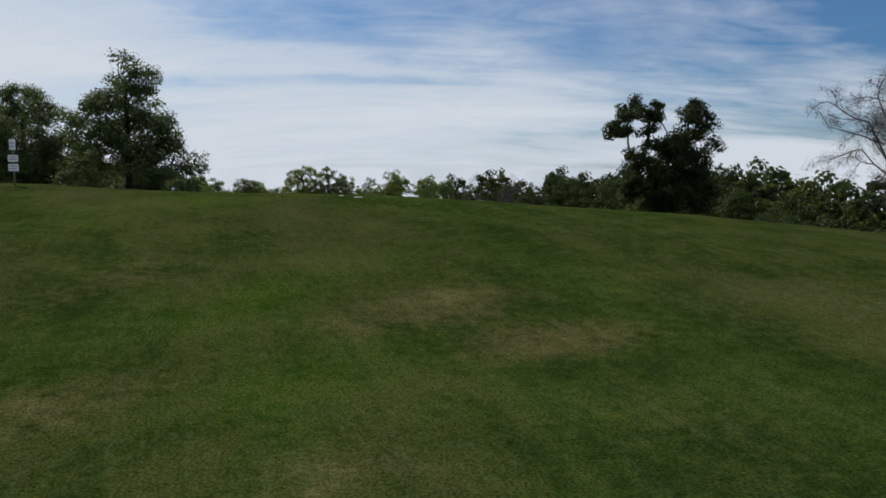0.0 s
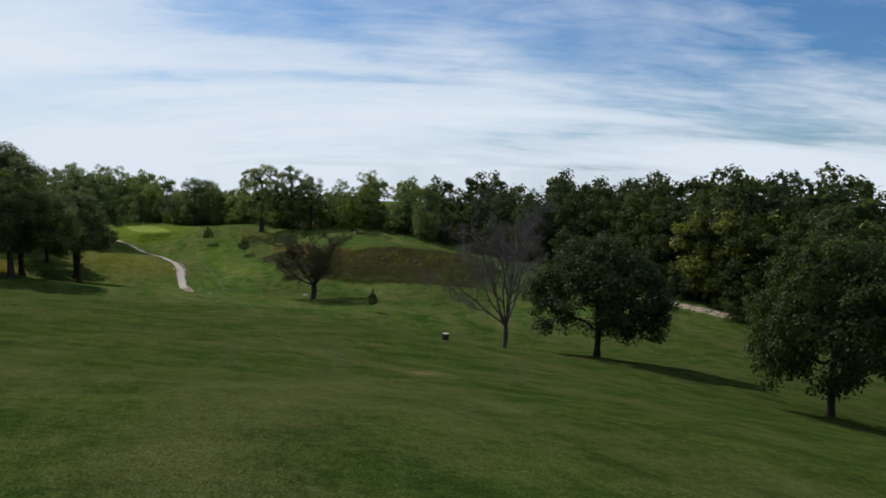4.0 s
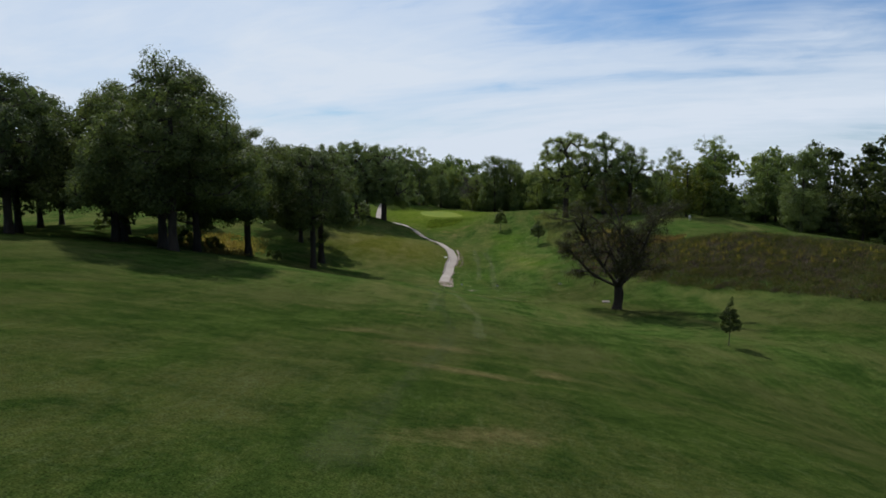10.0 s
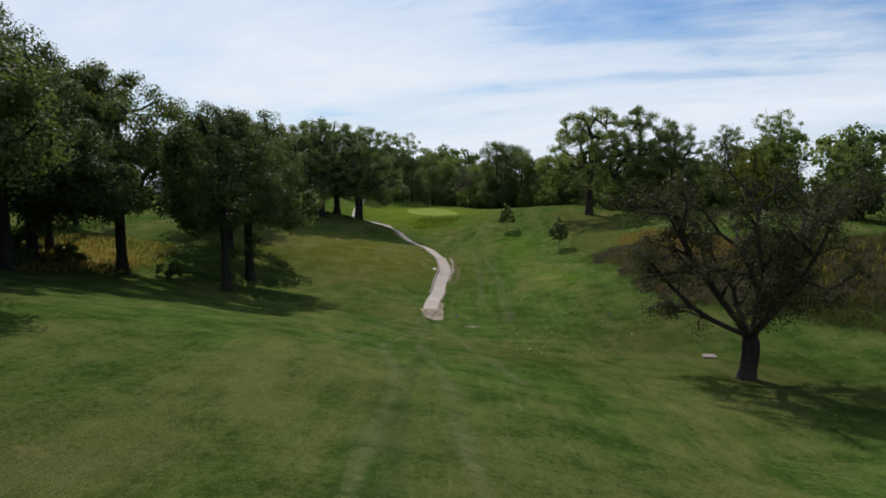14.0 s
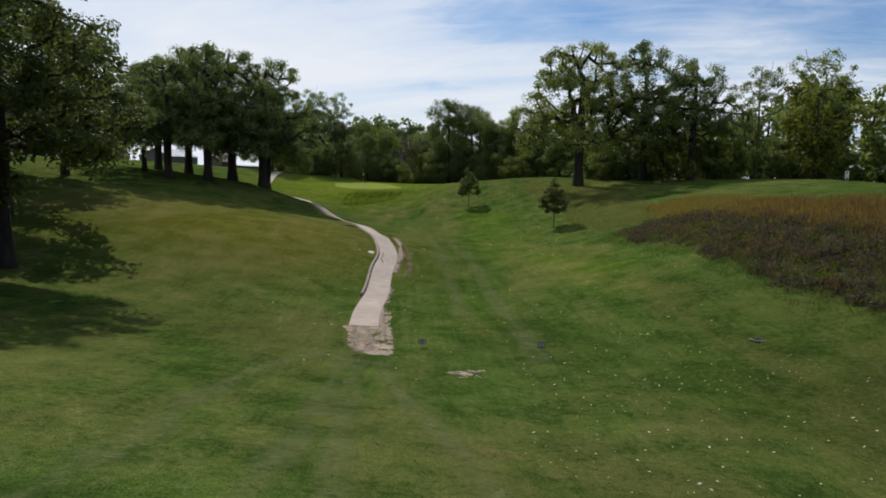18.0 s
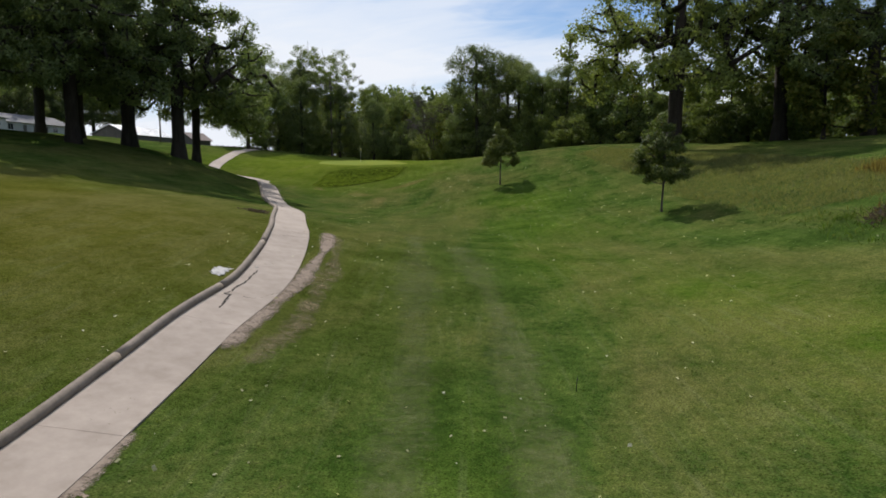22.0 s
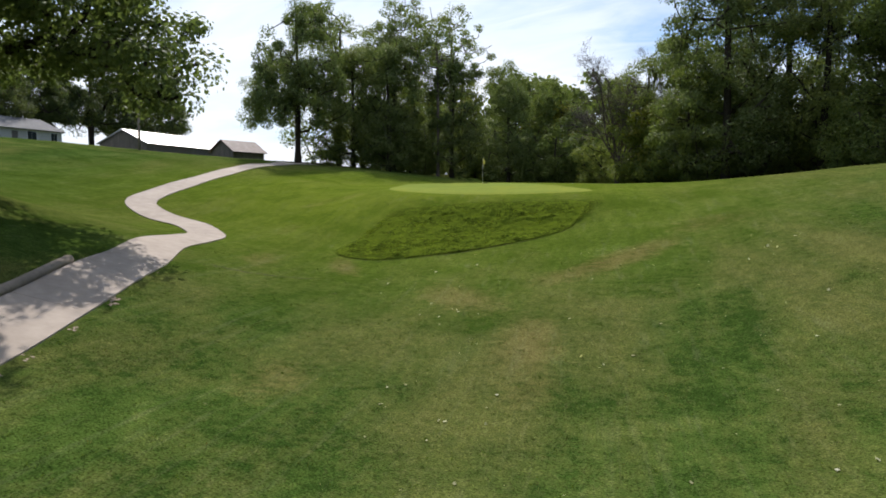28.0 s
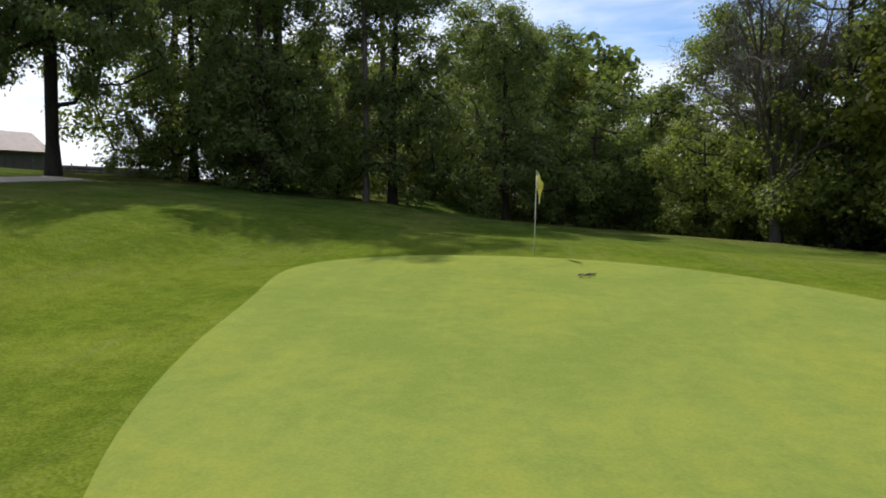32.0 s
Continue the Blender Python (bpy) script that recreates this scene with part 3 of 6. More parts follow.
# darker turf on the low ground below the brush
DARK_SPOTS = [(2, 262, 34, 34, 0, 0.75), (-38, 231, 16, 10, 120, 0.95), (-24, 214, 16, 10, 120, 0.9), (-46, 246, 9, 5, 110, 0.6), (-72, 232, 8, 5, 120, 0.55), (-56, 240, 9, 4, 120, 0.5), (2, 204, 20, 18, 0, 0.95), (-44, 211, 13, 8, 120, 0.7)]
# tee and hill turf painted darker, in place of weaker light there
hill_dimming = np.clip((212 - GY + 0.15 * GX) / 60, 0, 1)
for attribute, values in (("dry", blot(DRY)), ("greener", blot(GREENER)), ("dense", np.maximum(hill_dimming * hill_dimming * (3 - 2 * hill_dimming), blot(DARK_SPOTS)))):
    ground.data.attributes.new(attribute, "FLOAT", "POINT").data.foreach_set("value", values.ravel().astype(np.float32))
tagged(ground, label="rolling mown golf fairway grass with dry patches", category="ground", kind="structure")


def patch(name, outline, lift, mat, label, category="ground", step=0.6, fray=0.0, seed=1, out=0.0):
    """A thin sheet on the ground inside an outline (x, y)."""
    rng = np.random.default_rng(seed)
    pts = np.array(outline, float)
    # smooth closed outline
    for _ in range(3):
        nxt = np.roll(pts, -1, 0)
        pts = np.stack([pts * 0.75 + nxt * 0.25, pts * 0.25 + nxt * 0.75], 1).reshape(-1, 2)
    c = pts.mean(0)
    pts = c + (pts - c) * (1 + out / np.linalg.norm(pts - c, axis=1)[:, None])
    if fray:
        pts = c + (pts - c) * (1 + fray * rng.normal(size=(len(pts), 1)))
    rings = max(3, int(np.linalg.norm(pts - c, axis=1).max() / step))
    verts, faces, n = [], [], len(pts)
    for r in range(rings + 1):
        q = c + (pts - c) * (r / rings)
        z = land(q[:, 0], q[:, 1]) + lift * (1.0 if r < rings else -1.0)
        verts.append(np.stack([q[:, 0], q[:, 1], z], 1))
    for r in range(rings):
        for s in range(n):
            t = (s + 1) % n
            faces.append((r * n + s, r * n + t, (r + 1) * n + t, (r + 1) * n + s))
    me = mesh_of(name, np.concatenate(verts), faces, mat, smooth=True)
    me.attributes.new("cover", "FLOAT", "POINT").data.foreach_set("value", np.repeat(np.clip((1 - np.arange(rings + 1) / rings) * 3.2, 0, 1), n).astype(np.float32))
    ob = new(name, me)
    return tagged(ob, label=label, category=category, kind="structure")


GREEN_EDGE = [(-131.4, 354.9), (-129.0, 350.9), (-127.2, 347.5), (-124.9, 344.2), (-122.5, 342), (-119.8, 340.2), (-117, 339.0), (-113.9, 339.0), (-110.9, 340.1), (-108.8, 342.6), (-108.8, 345.4), (-110.8, 347.9), (-113.4, 351), (-117, 355.2),
              (-120.2, 358), (-124, 359.3), (-127.8, 359), (-130.6, 357.4)]
patch("putting_green", GREEN_EDGE, 0.05, M_GREEN, "smooth pale green closely mown putting green", step=0.8, out=0.25)

ROUGH_EDGE = [(-116.2, 328.2), (-118, 331.7), (-119, 334.4), (-118.6, 336.6), (-114.8, 338.2), (-110.4, 339.8), (-106.2, 342.0), (-104.8, 340.5), (-106.0, 337.0), (-107.0, 334.6), (-108.5, 332.7), (-110.5, 330.4), (-112.7, 328.0), (-114.8, 327.2)]


def lumpy(name, outline, step, label):
    """Unmown turf in clumps: a fine sheet that rises and falls in tufts inside an outline."""
    pts = np.array(outline, float)
    for _ in range(3):
        nxt = np.roll(pts, -1, 0)
        pts = np.stack([pts * 0.75 + nxt * 0.25, pts * 0.25 + nxt * 0.75], 1).reshape(-1, 2)
    lo, hi = pts.min(0) - 0.3, pts.max(0) + 0.3
    xs, ys = np.arange(lo[0], hi[0], step), np.arange(lo[1], hi[1], step)
    X, Y = np.meshgrid(xs, ys)
    hit = np.zeros(X.size, bool)
    fx, fy = X.ravel(), Y.ravel()
    for (x1, y1), (x2, y2) in zip(pts, np.roll(pts, -1, 0)):
        hit ^= ((y1 > fy) != (y2 > fy)) & (fx < (x2 - x1) * (fy - y1) / (y2 - y1 + 1e-9) + x1)
    rim = np.full(X.size, 9.0)
    for p in pts:
        rim = np.minimum(rim, np.hypot(fx - p[0], fy - p[1]))
    rise = np.array([noise.noise(Vector((px * 1.6, py * 1.6, 0.3))) * 0.6 + noise.noise(Vector((px * 3.7, py * 3.7, 4.1))) * 0.65 + noise.noise(Vector((px * 8.5, py * 8.5, 7.7))) * 0.35 for px, py in zip(fx, fy)])
    # a cut edge on the low side; the other sides run out into the mown turf
    cut = np.clip(((fx + 112) * 0.62 - (fy - 333.5) * 0.78) / 3 + 0.55, 0, 1)
    ease = np.clip(rim / (0.5 + 2.6 * (1 - cut)), 0, 1)
    z = land(fx, fy) + 0.012 + 0.07 * np.clip(rim / 0.5, 0, 1) + 0.17 * np.maximum(rise + 0.12, 0) * ease
    cover = np.clip(rim / (0.3 + 1.5 * (1 - cut)), 0, 1)
    inner = hit.reshape(X.shape)
    r, c = np.nonzero(inner[:-1, :-1] & inner[1:, :-1] & inner[:-1, 1:] & inner[1:, 1:])
    i = r * len(xs) + c
    f = np.stack([i, i + 1, i + len(xs) + 1, i + len(xs)], 1)
    used, back = np.unique(f, return_inverse=True)
    sheet = mesh_of(name, np.stack([fx, fy, z], 1)[used], back.reshape(f.shape), M_ROUGH, smooth=True)
    sheet.attributes.new("cover", "FLOAT", "POINT").data.foreach_set("value", cover[used].astype(np.float32))
    return tagged(new(name, sheet), label=label, category="ground", kind="structure")


lumpy("rough_bank", ROUGH_EDGE, 0.085, "darker tufted unmown bank in front of the putting green")
# ---- cart path: centre line (x, y) ----
TRACK = [(-67.3, 239), (-69.7, 244.7), (-72.6, 252.8), (-75.4, 260), (-77.8, 266.8), (-81.95, 274.3), (-86.75, 281.2), (-92.5, 289.35), (-99.55, 297.7), (-105.5, 304.8),
         (-110.2, 310.75), (-115.2, 316.7), (-119.3, 320.9), (-121.3, 323.9), (-123.0, 326), (-127, 327.9), (-131.5, 328.6), (-134.8, 329.9), (-136.8, 332.3), (-139.5, 337), (-143.3, 344.5), (-148.5, 355), (-154, 366)]


def smooth_line(points, step):
    """Points at even steps along a smooth curve through points."""
    p = [Vector((*q, 0)) for q in points]
    p = [p[0] * 2 - p[1]] + p + [p[-1] * 2 - p[-2]]
    fine = []
    for i in range(1, len(p) - 2):
        for s in range(24):
            t = s / 24
            a, b, c, d = p[i - 1], p[i], p[i + 1], p[i + 2]
            fine.append(0.5 * (2 * b + (c - a) * t + (2 * a - 5 * b + 4 * c - d) * t * t + (3 * b - a - 3 * c + d) * t ** 3))
    fine.append(p[-2])
    out, gone = [fine[0]], 0.0
    for a, b in zip(fine, fine[1:]):
        gone += (b - a).length
        if gone >= step:
            out.append(b)
            gone = 0.0
    return np.array([(v.x, v.y) for v in out])


def side_of(line):
    d = np.gradient(line, axis=0)
    d /= np.linalg.norm(d, axis=1)[:, None]
    return np.stack([-d[:, 1], d[:, 0]], 1)


WIDTH = 1.92
track = smooth_line(TRACK, 0.5)
left = side_of(track)
track = track - left * 0.10
cart_path = tagged(new("cart_path"), label="winding pale concrete cart path with cracked slabs", category="path", kind="structure")
SLABS = range(0, len(track) - 13, 12)
for i in SLABS:
    ii = np.arange(i, min(i + 13, len(track)))
    a, b = track[ii] + left[ii] * WIDTH / 2, track[ii] - left[ii] * WIDTH / 2
    # a narrow joint at either end
    a[0], b[0] = a[0] * 0.98 + a[1] * 0.02, b[0] * 0.98 + b[1] * 0.02
    tilt = random.uniform(-0.003, 0.003)
    za, zb = land(a[:, 0], a[:, 1]) + 0.045 + tilt, land(b[:, 0], b[:, 1]) + 0.045 - tilt
    n = len(ii)
    v = np.concatenate([np.c_[a, za], np.c_[b, zb], np.c_[a, za - 0.16], np.c_[b, zb - 0.16]])
    f = []
    for k in range(n - 1):
        f += [(k, k + 1, n + k + 1, n + k), (2 * n + k, 2 * n + k + 1, k + 1, k), (n + k, n + k + 1, 3 * n + k + 1, 3 * n + k)]
    f += [(0, n, 3 * n, 2 * n), (n - 1, 3 * n - 1, 4 * n - 1, 2 * n - 1)]
    part("slab", mesh_of("slab", v, f, M_CONCRETE), cart_path)

# rounded kerb along the uphill edge
KERB = np.where((track[:, 1] > 250) & (track[:, 1] < 318.5))[0]
for i in range(KERB[0], KERB[-1] - 11, 12):
    ii = np.arange(i, i + 13)
    c = track[ii] + left[ii] * (WIDTH / 2 + 0.14)
    z = land(c[:, 0], c[:, 1]) + 0.085 + random.uniform(-0.003, 0.003)
    c[-1] = c[-1] * 0.985 + c[-2] * 0.015
    part("kerb_stone", tube_mesh("kerb_stone", [(x, y, h) for (x, y), h in zip(c, z)], [0.15] * 13, M_KERB, 10), cart_path)

# ---- trees ----


def quads_mesh(name, centres, along, across, mat, bend=0.18):
    """Leaf blades: a kite of four corners at each centre."""
    n = len(centres)
    nrm = np.cross(along, across)
    v = np.empty((n, 4, 3), np.float32)
    v[:, 0], v[:, 2] = centres - along, centres + along
    v[:, 1], v[:, 3] = centres - across + nrm * bend, centres + across + nrm * bend
    return mesh_of(name, v.reshape(-1, 3), np.arange(n * 4).reshape(n, 4), mat)


def leaf_cloud(rng, tips, radius, count, size, droop=0.0):
    """Leaf centres and axes round clump centres."""
    k = rng.integers(0, len(tips), count)
    way = rng.normal(size=(count, 3))
    way /= np.linalg.norm(way, axis=1)[:, None]
    r = radius[k] * rng.uniform(0.25, 1.0, count) ** 0.6
    c = tips[k] + way * r[:, None] * np.array([1, 1, 0.72])
    c[:, 2] -= droop * rng.uniform(0, 1, count) * radius[k]
    nrm = way * 0.9 + rng.normal(size=(count, 3)) * 0.42 + np.array([0, 0, 0.45])
    nrm /= np.linalg.norm(nrm, axis=1)[:, None]
    side = np.cross(nrm, rng.normal(size=(count, 3)))
    side /= np.linalg.norm(side, axis=1)[:, None] + 1e-6
    s = size * rng.uniform(0.6, 1.35, count)[:, None]
    return c, side * s * 0.5, np.cross(nrm, side) * s * 0.36


def skeleton_of(rng, height, trunk_top, tips, lean=(0, 0), wobble=0.25, rise=0.35, steep=0.35):
    """Nodes and parents of a branching frame that reaches every tip."""
    nodes, parent = [], []
    steps = 8
    for i in range(steps + 1):
        t = i / steps
        nodes.append(np.array([lean[0] * t + wobble * math.sin(3.1 * t + height) * t, lean[1] * t + wobble * math.cos(2.3 * t + height) * t, trunk_top * t - (0.4 if i == 0 else 0)]))
        parent.append(i - 1)
    first = len(nodes)
    low = min(2, first - 1)
    for tip in sorted(tips, key=lambda p: np.hypot(p[0], p[1]) + 0.3 * abs(p[2] - trunk_top)):
        arr = np.array(nodes)
        d = arr - tip
        cost = np.linalg.norm(d, axis=1) + rise * np.maximum(0, arr[:, 2] - tip[2] + steep * np.hypot(d[:, 0], d[:, 1]))
        cost[:low] += 50
        k = int(np.argmin(cost))
        a = arr[k]
        length = np.linalg.norm(tip - a)
        m = max(2, int(length / (height * 0.09)))
        last = k
        for j in range(1, m + 1):
            t = j / m
            q = a + (tip - a) * t
            q = q + rng.normal(size=3) * length * 0.05 * math.sin(math.pi * t)
            q[2] -= length * 0.10 * math.sin(math.pi * t)
            nodes.append(q)
            parent.append(last)
            last = len(nodes) - 1
    return np.array(nodes), parent, first


def limbs_mesh(name, nodes, parent, first, trunk_r, twig_r, mat, sides=7, power=2.3, flare=1.5, split=False):
    """Tapered bars along a branching frame: the trunk's mesh, then one for each main limb."""
    n = len(nodes)
    area = np.zeros(n)
    kids = np.zeros(n, int)
    for i in range(n - 1, 0, -1):
        if kids[i] == 0:
            area[i] = twig_r ** power
        area[parent[i]] += area[i]
        kids[parent[i]] += 1
    r = area ** (1 / power)
    r = r * (trunk_r / r[0])
    r = np.maximum(r, twig_r)
    for i in range(first):
        t = i / first
        r[i] = max(r[i], trunk_r * (1 - 0.75 * t))
    r[0] = trunk_r * flare
    # each main limb with all that grows from it; slight ones stay with the trunk
    root = list(range(n))
    for i in range(first, n):
        root[i] = i if parent[i] < first else root[parent[i]]
    size = {k: root.count(k) for k in set(root[first:])}
    groups = {}
    for i in range(1, n):
        key = root[i] if (split and i >= first and size[root[i]] > 2) else 0
        groups.setdefault(key, []).append(i)
    sets = []
    for key in sorted(groups):
        v, f = [], []
        for i in groups[key]:
            a, b = nodes[parent[i]], nodes[i]
            d = b - a
            L = np.linalg.norm(d)
            if L < 1e-4:
                continue
            d = d / L
            u = np.cross(d, [0.31, 0.95, 0.1]) if abs(d[2]) > 0.8 else np.cross(d, [0, 0, 1])
            u /= np.linalg.norm(u)
            w = np.cross(d, u)
            ns = sides if r[i] > twig_r * 2.5 else 4
            ra = r[parent[i]] if (i < first or parent[i] >= first) else min(r[parent[i]], r[i] * 1.25)
            o = len(v)
            for rr, c in ((ra, a), (r[i], b)):
                for s in range(ns):
                    g = 2 * math.pi * s / ns
                    v.append(c + (u * math.cos(g) + w * math.sin(g)) * rr)
            for s in range(ns):
                t = (s + 1) % ns
                f.append((o + s, o + t, o + ns + t, o + ns + s))
        sets.append(mesh_of(name, np.array(v), np.array(f), mat, smooth=True))
    return sets


def lobe_points(rng, lobes, count, shell=0.55, flat=-0.55):
    """Clump centres in and on a set of rounded lobes (x, y, z, rx, ry, rz)."""
    vol = np.array([l[3] * l[4] * l[5] for l in lobes]) ** 0.67
    vol /= vol.sum()
    out = []
    while len(out) < count:
        l = lobes[rng.choice(len(lobes), p=vol)]
        w = rng.normal(size=3)
        w /= np.linalg.norm(w)
        if w[2] < flat:
            continue
        r = shell + (1 - shell) * rng.uniform() ** 0.5
        out.append(np.array(l[:3]) + w * r * np.array(l[3:]))
    return np.array(out)


def make_tree(kind, seed, height, lobes, trunk_r, clumps, clump_r, leaves, leaf, mat, bark, label, shell=0.55, flat=-0.5, trunk_to=0.8, lean=(0, 0), droop=0.3, extra_tips=0, category="tree", twig=0.025, thin=1.0, split=False, twigs=0, twig_len=0.9, twig_w=0.030, rise=0.35, steep=0.35):
    """A tree at the origin: trunk, limbs and a crown of many leaves."""
    rng = np.random.default_rng(seed)
    tips = lobe_points(rng, lobes, clumps, shell, flat)
    bare = lobe_points(rng, lobes, extra_tips, shell, flat) * np.array([1.05, 1.05, 1.04]) if extra_tips else np.zeros((0, 3))
    nodes, parent, first = skeleton_of(rng, height, height * trunk_to, list(tips) + list(bare), lean, rise=rise, steep=steep)
    thing = tagged(new(kind), label=label, category=category)
    wood = limbs_mesh("trunk", nodes, parent, first, trunk_r, twig, bark, split=split)
    part("trunk", wood[0], thing)
    for me in wood[1:]:
        part("limb", me, thing)
    if twigs:
        ends = np.concatenate([tips, bare]) if len(bare) else tips
        c, a, b = leaf_cloud(rng, ends, np.full(len(ends), clump_r), twigs, twig_len, 0.0)
        a[:, 2] = np.abs(a[:, 2]) + 0.12
        b *= twig_w / (np.linalg.norm(b, axis=1)[:, None] + 1e-6)
        tagged(part("twig_mass", quads_mesh("twigs", c, a, b, bark, 0.0), thing), kind="stuff")
    if leaves:
        rad = clump_r * rng.uniform(0.65, 1.3, len(tips)) * thin
        c, a, b = leaf_cloud(rng, tips, rad, leaves, leaf, droop)
        part("crown", quads_mesh("crown", c, a, b, mat), thing)
    return thing


def fan_tree(kind, seed, height, fork, reach, limbs, trunk_r, bark, label, leaves=0, leaf=0.17, mat=None, twigs=6000, twig_len=0.9, twig_w=0.012, spread_a=(0.25, 1.15), bend=0.25, twig=0.018, levels=4):
    """A tree whose limbs fan out from a low fork and branch again and again; leaves only on its twigs."""
    rng = np.random.default_rng(seed)
    nodes, parent = [], []
    for i in range(6):
        t = i / 5
        nodes.append(np.array([0.25 * math.sin(2.4 * t), 0.18 * math.sin(3.3 * t), fork * t - (0.4 if i == 0 else 0)]))
        parent.append(i - 1)
    first, ends = len(nodes), []

    def shoot(start, way, length, level):
        """One branch of several bent pieces, with side shoots along it."""
        last, pieces = start, 6 if level == 0 else 4
        at, turn = nodes[start], way
        for k in range(pieces):
            turn = turn + rng.normal(size=3) * bend * (0.6 if level == 0 else 1.0) + np.array([0, 0, 0.06])
            turn /= np.linalg.norm(turn)
            at = at + turn * length / pieces
            nodes.append(at)
            parent.append(last)
            last = len(nodes) - 1
            if level < levels - 1 and k >= (1 if level == 0 else 0):
                side = rng.normal(size=3)
                side -= turn * (side @ turn)
                side /= np.linalg.norm(side)
                lean = rng.uniform(0.55, 1.05)
                shoot(last, turn * math.cos(lean) + side * math.sin(lean), length * rng.uniform(0.34, 0.52) * (1 - 0.07 * k), level + 1)
        ends.append(at)

    for k in range(limbs):
        polar = spread_a[0] + (spread_a[1] - spread_a[0]) * ((k * 0.618 + 0.2) % 1.0)
        a = 2 * math.pi * k / limbs + rng.uniform(-0.35, 0.35)
        way = np.array([math.sin(polar) * math.cos(a), math.sin(polar) * math.sin(a), math.cos(polar)])
        tall = (height - fork) * 0.92
        shoot(first - 1 - (k % 3 == 2), way, min(tall / max(math.cos(polar), 0.3), reach / max(math.sin(polar), 0.25)) * rng.uniform(0.85, 1.05), 0)
    thing = tagged(new(kind), label=label, category="tree")
    wood = limbs_mesh("trunk", np.array(nodes), parent, first, trunk_r, twig, bark, split=True, power=2.1)
    part("trunk", wood[0], thing)
    for me in wood[1:]:
        part("limb", me, thing)
    tips = np.array(ends)
    if twigs:
        c, a, b = leaf_cloud(rng, tips, np.full(len(tips), 0.75), twigs, twig_len, 0.0)
        a[:, 2] += 0.15 * twig_len
        b *= twig_w / (np.linalg.norm(b, axis=1)[:, None] + 1e-6)
        tagged(part("twig_mass", quads_mesh("twigs", c, a, b, bark, 0.0), thing), kind="stuff")
    if leaves:
        c, a, b = leaf_cloud(rng, tips, np.full(len(tips), 1.0) * rng.uniform(0.4, 1.4, len(tips)), leaves, leaf, 0.3)
        part("crown", quads_mesh("crown", c, a, b, mat), thing)
    return thing


STORE = {}


def plant(kind, x, y, turn=0.0, height=0.0, label="", group="", wide=1.0):
    """A copy of a grown tree of that height, standing on the ground at x, y."""
    proto, own = STORE[kind]
    k = height / own if height else 1.0
    ob = copy_thing(proto, pose(x, y, float(land(x, y)) - 0.05, 0, 0, turn))
    ob.scale = (k * wide, k * wide, k)
    return tagged(ob, label=label, group=group)


def grow(key, *args, **kw):
    STORE[key] = (make_tree(*args, **kw), args[2])


grow("oak", "oak_tree", 11, 24, [(0, 0, 15, 9.0, 9.0, 7.5), (5, 1.5, 10.5, 6.5, 6, 5), (-5.5, -2, 10, 6, 6.5, 5), (0, 4.5, 18.5, 5.5, 5.5, 4.6), (-1.5, -5.5, 13, 6, 5.5, 5.5), (1, 5.5, 10, 6, 5.5, 4.5), (7.5, 2.5, 7.2, 4, 4, 3.2), (-7, -3.5, 7, 4, 4, 3), (-2, 7.5, 7.4, 4, 3.6, 3)], 0.55, 290, 1.6, 60000, 0.30, M_OAK, M_BARK, "large dark green oak with a spreading crown", flat=-0.7, trunk_to=0.7, split=True)
grow("oak_b", "oak_tree", 12, 25, [(0.5, 0, 16, 7.5, 8, 7), (-6, 1.5, 12, 5.5, 6, 5.5), (6, -1.5, 11, 6, 5.5, 4.6), (1.2, 0.5, 21.5, 3.6, 3.6, 3.2), (0, -5.5, 10.5, 5.5, 5, 5), (0, 5.5, 11.5, 5, 5, 5), (7.5, 1, 7.5, 3.8, 4, 3), (-7.2, -2, 7.8, 3.8, 4, 3), (1, -7.6, 7.6, 4, 3.6, 3)], 0.52, 280, 1.55, 58000, 0.30, M_OAK, M_BARK, "large dark green oak with an uneven crown", flat=-0.7, trunk_to=0.75, split=True)
grow("open_oak", "oak_tree", 41, 24, [(0, 0, 15.5, 8.0, 8.0, 6.8), (5.5, 1.5, 11.5, 5.5, 5, 4), (-5.5, -2, 11.5, 5.5, 5.5, 4), (0, 4.5, 18.5, 5.0, 5.0, 4.6), (-1.5, -5.5, 13, 5, 5, 4.5), (1, 6, 11.5, 5, 5, 3.8), (7.8, 2.5, 7.2, 3.6, 3.6, 2.6), (-7, -3.5, 7.0, 3.6, 3.6, 2.6), (2, -7.5, 7.4, 3.4, 3.2, 2.4)], 0.72, 205, 1.25, 33000, 0.29, M_OAK, M_BARK, "large oak with a high open crown on the slope", flat=-0.7, trunk_to=0.7, split=True)
grow("open_oak_b", "oak_tree", 42, 24, [(0.5, 0, 16, 7.0, 7.4, 6.5), (-6, 1.5, 12.5, 5, 5.4, 4.5), (6, -1.5, 12, 5.5, 5, 4), (1.2, 0.5, 20.0, 4.2, 4.2, 3.4), (0, -5.5, 11.5, 5, 4.6, 4), (0, 5.5, 12.5, 4.6, 4.6, 4), (7.5, 1, 7.4, 3.6, 3.6, 2.6), (-7.4, -2, 7.6, 3.4, 3.6, 2.6), (-1, 7.4, 7.4, 3.4, 3.2, 2.4)], 0.68, 200, 1.25, 32000, 0.29, M_OAK, M_BARK, "large oak with an uneven open crown on the slope", flat=-0.7, trunk_to=0.75, split=True)
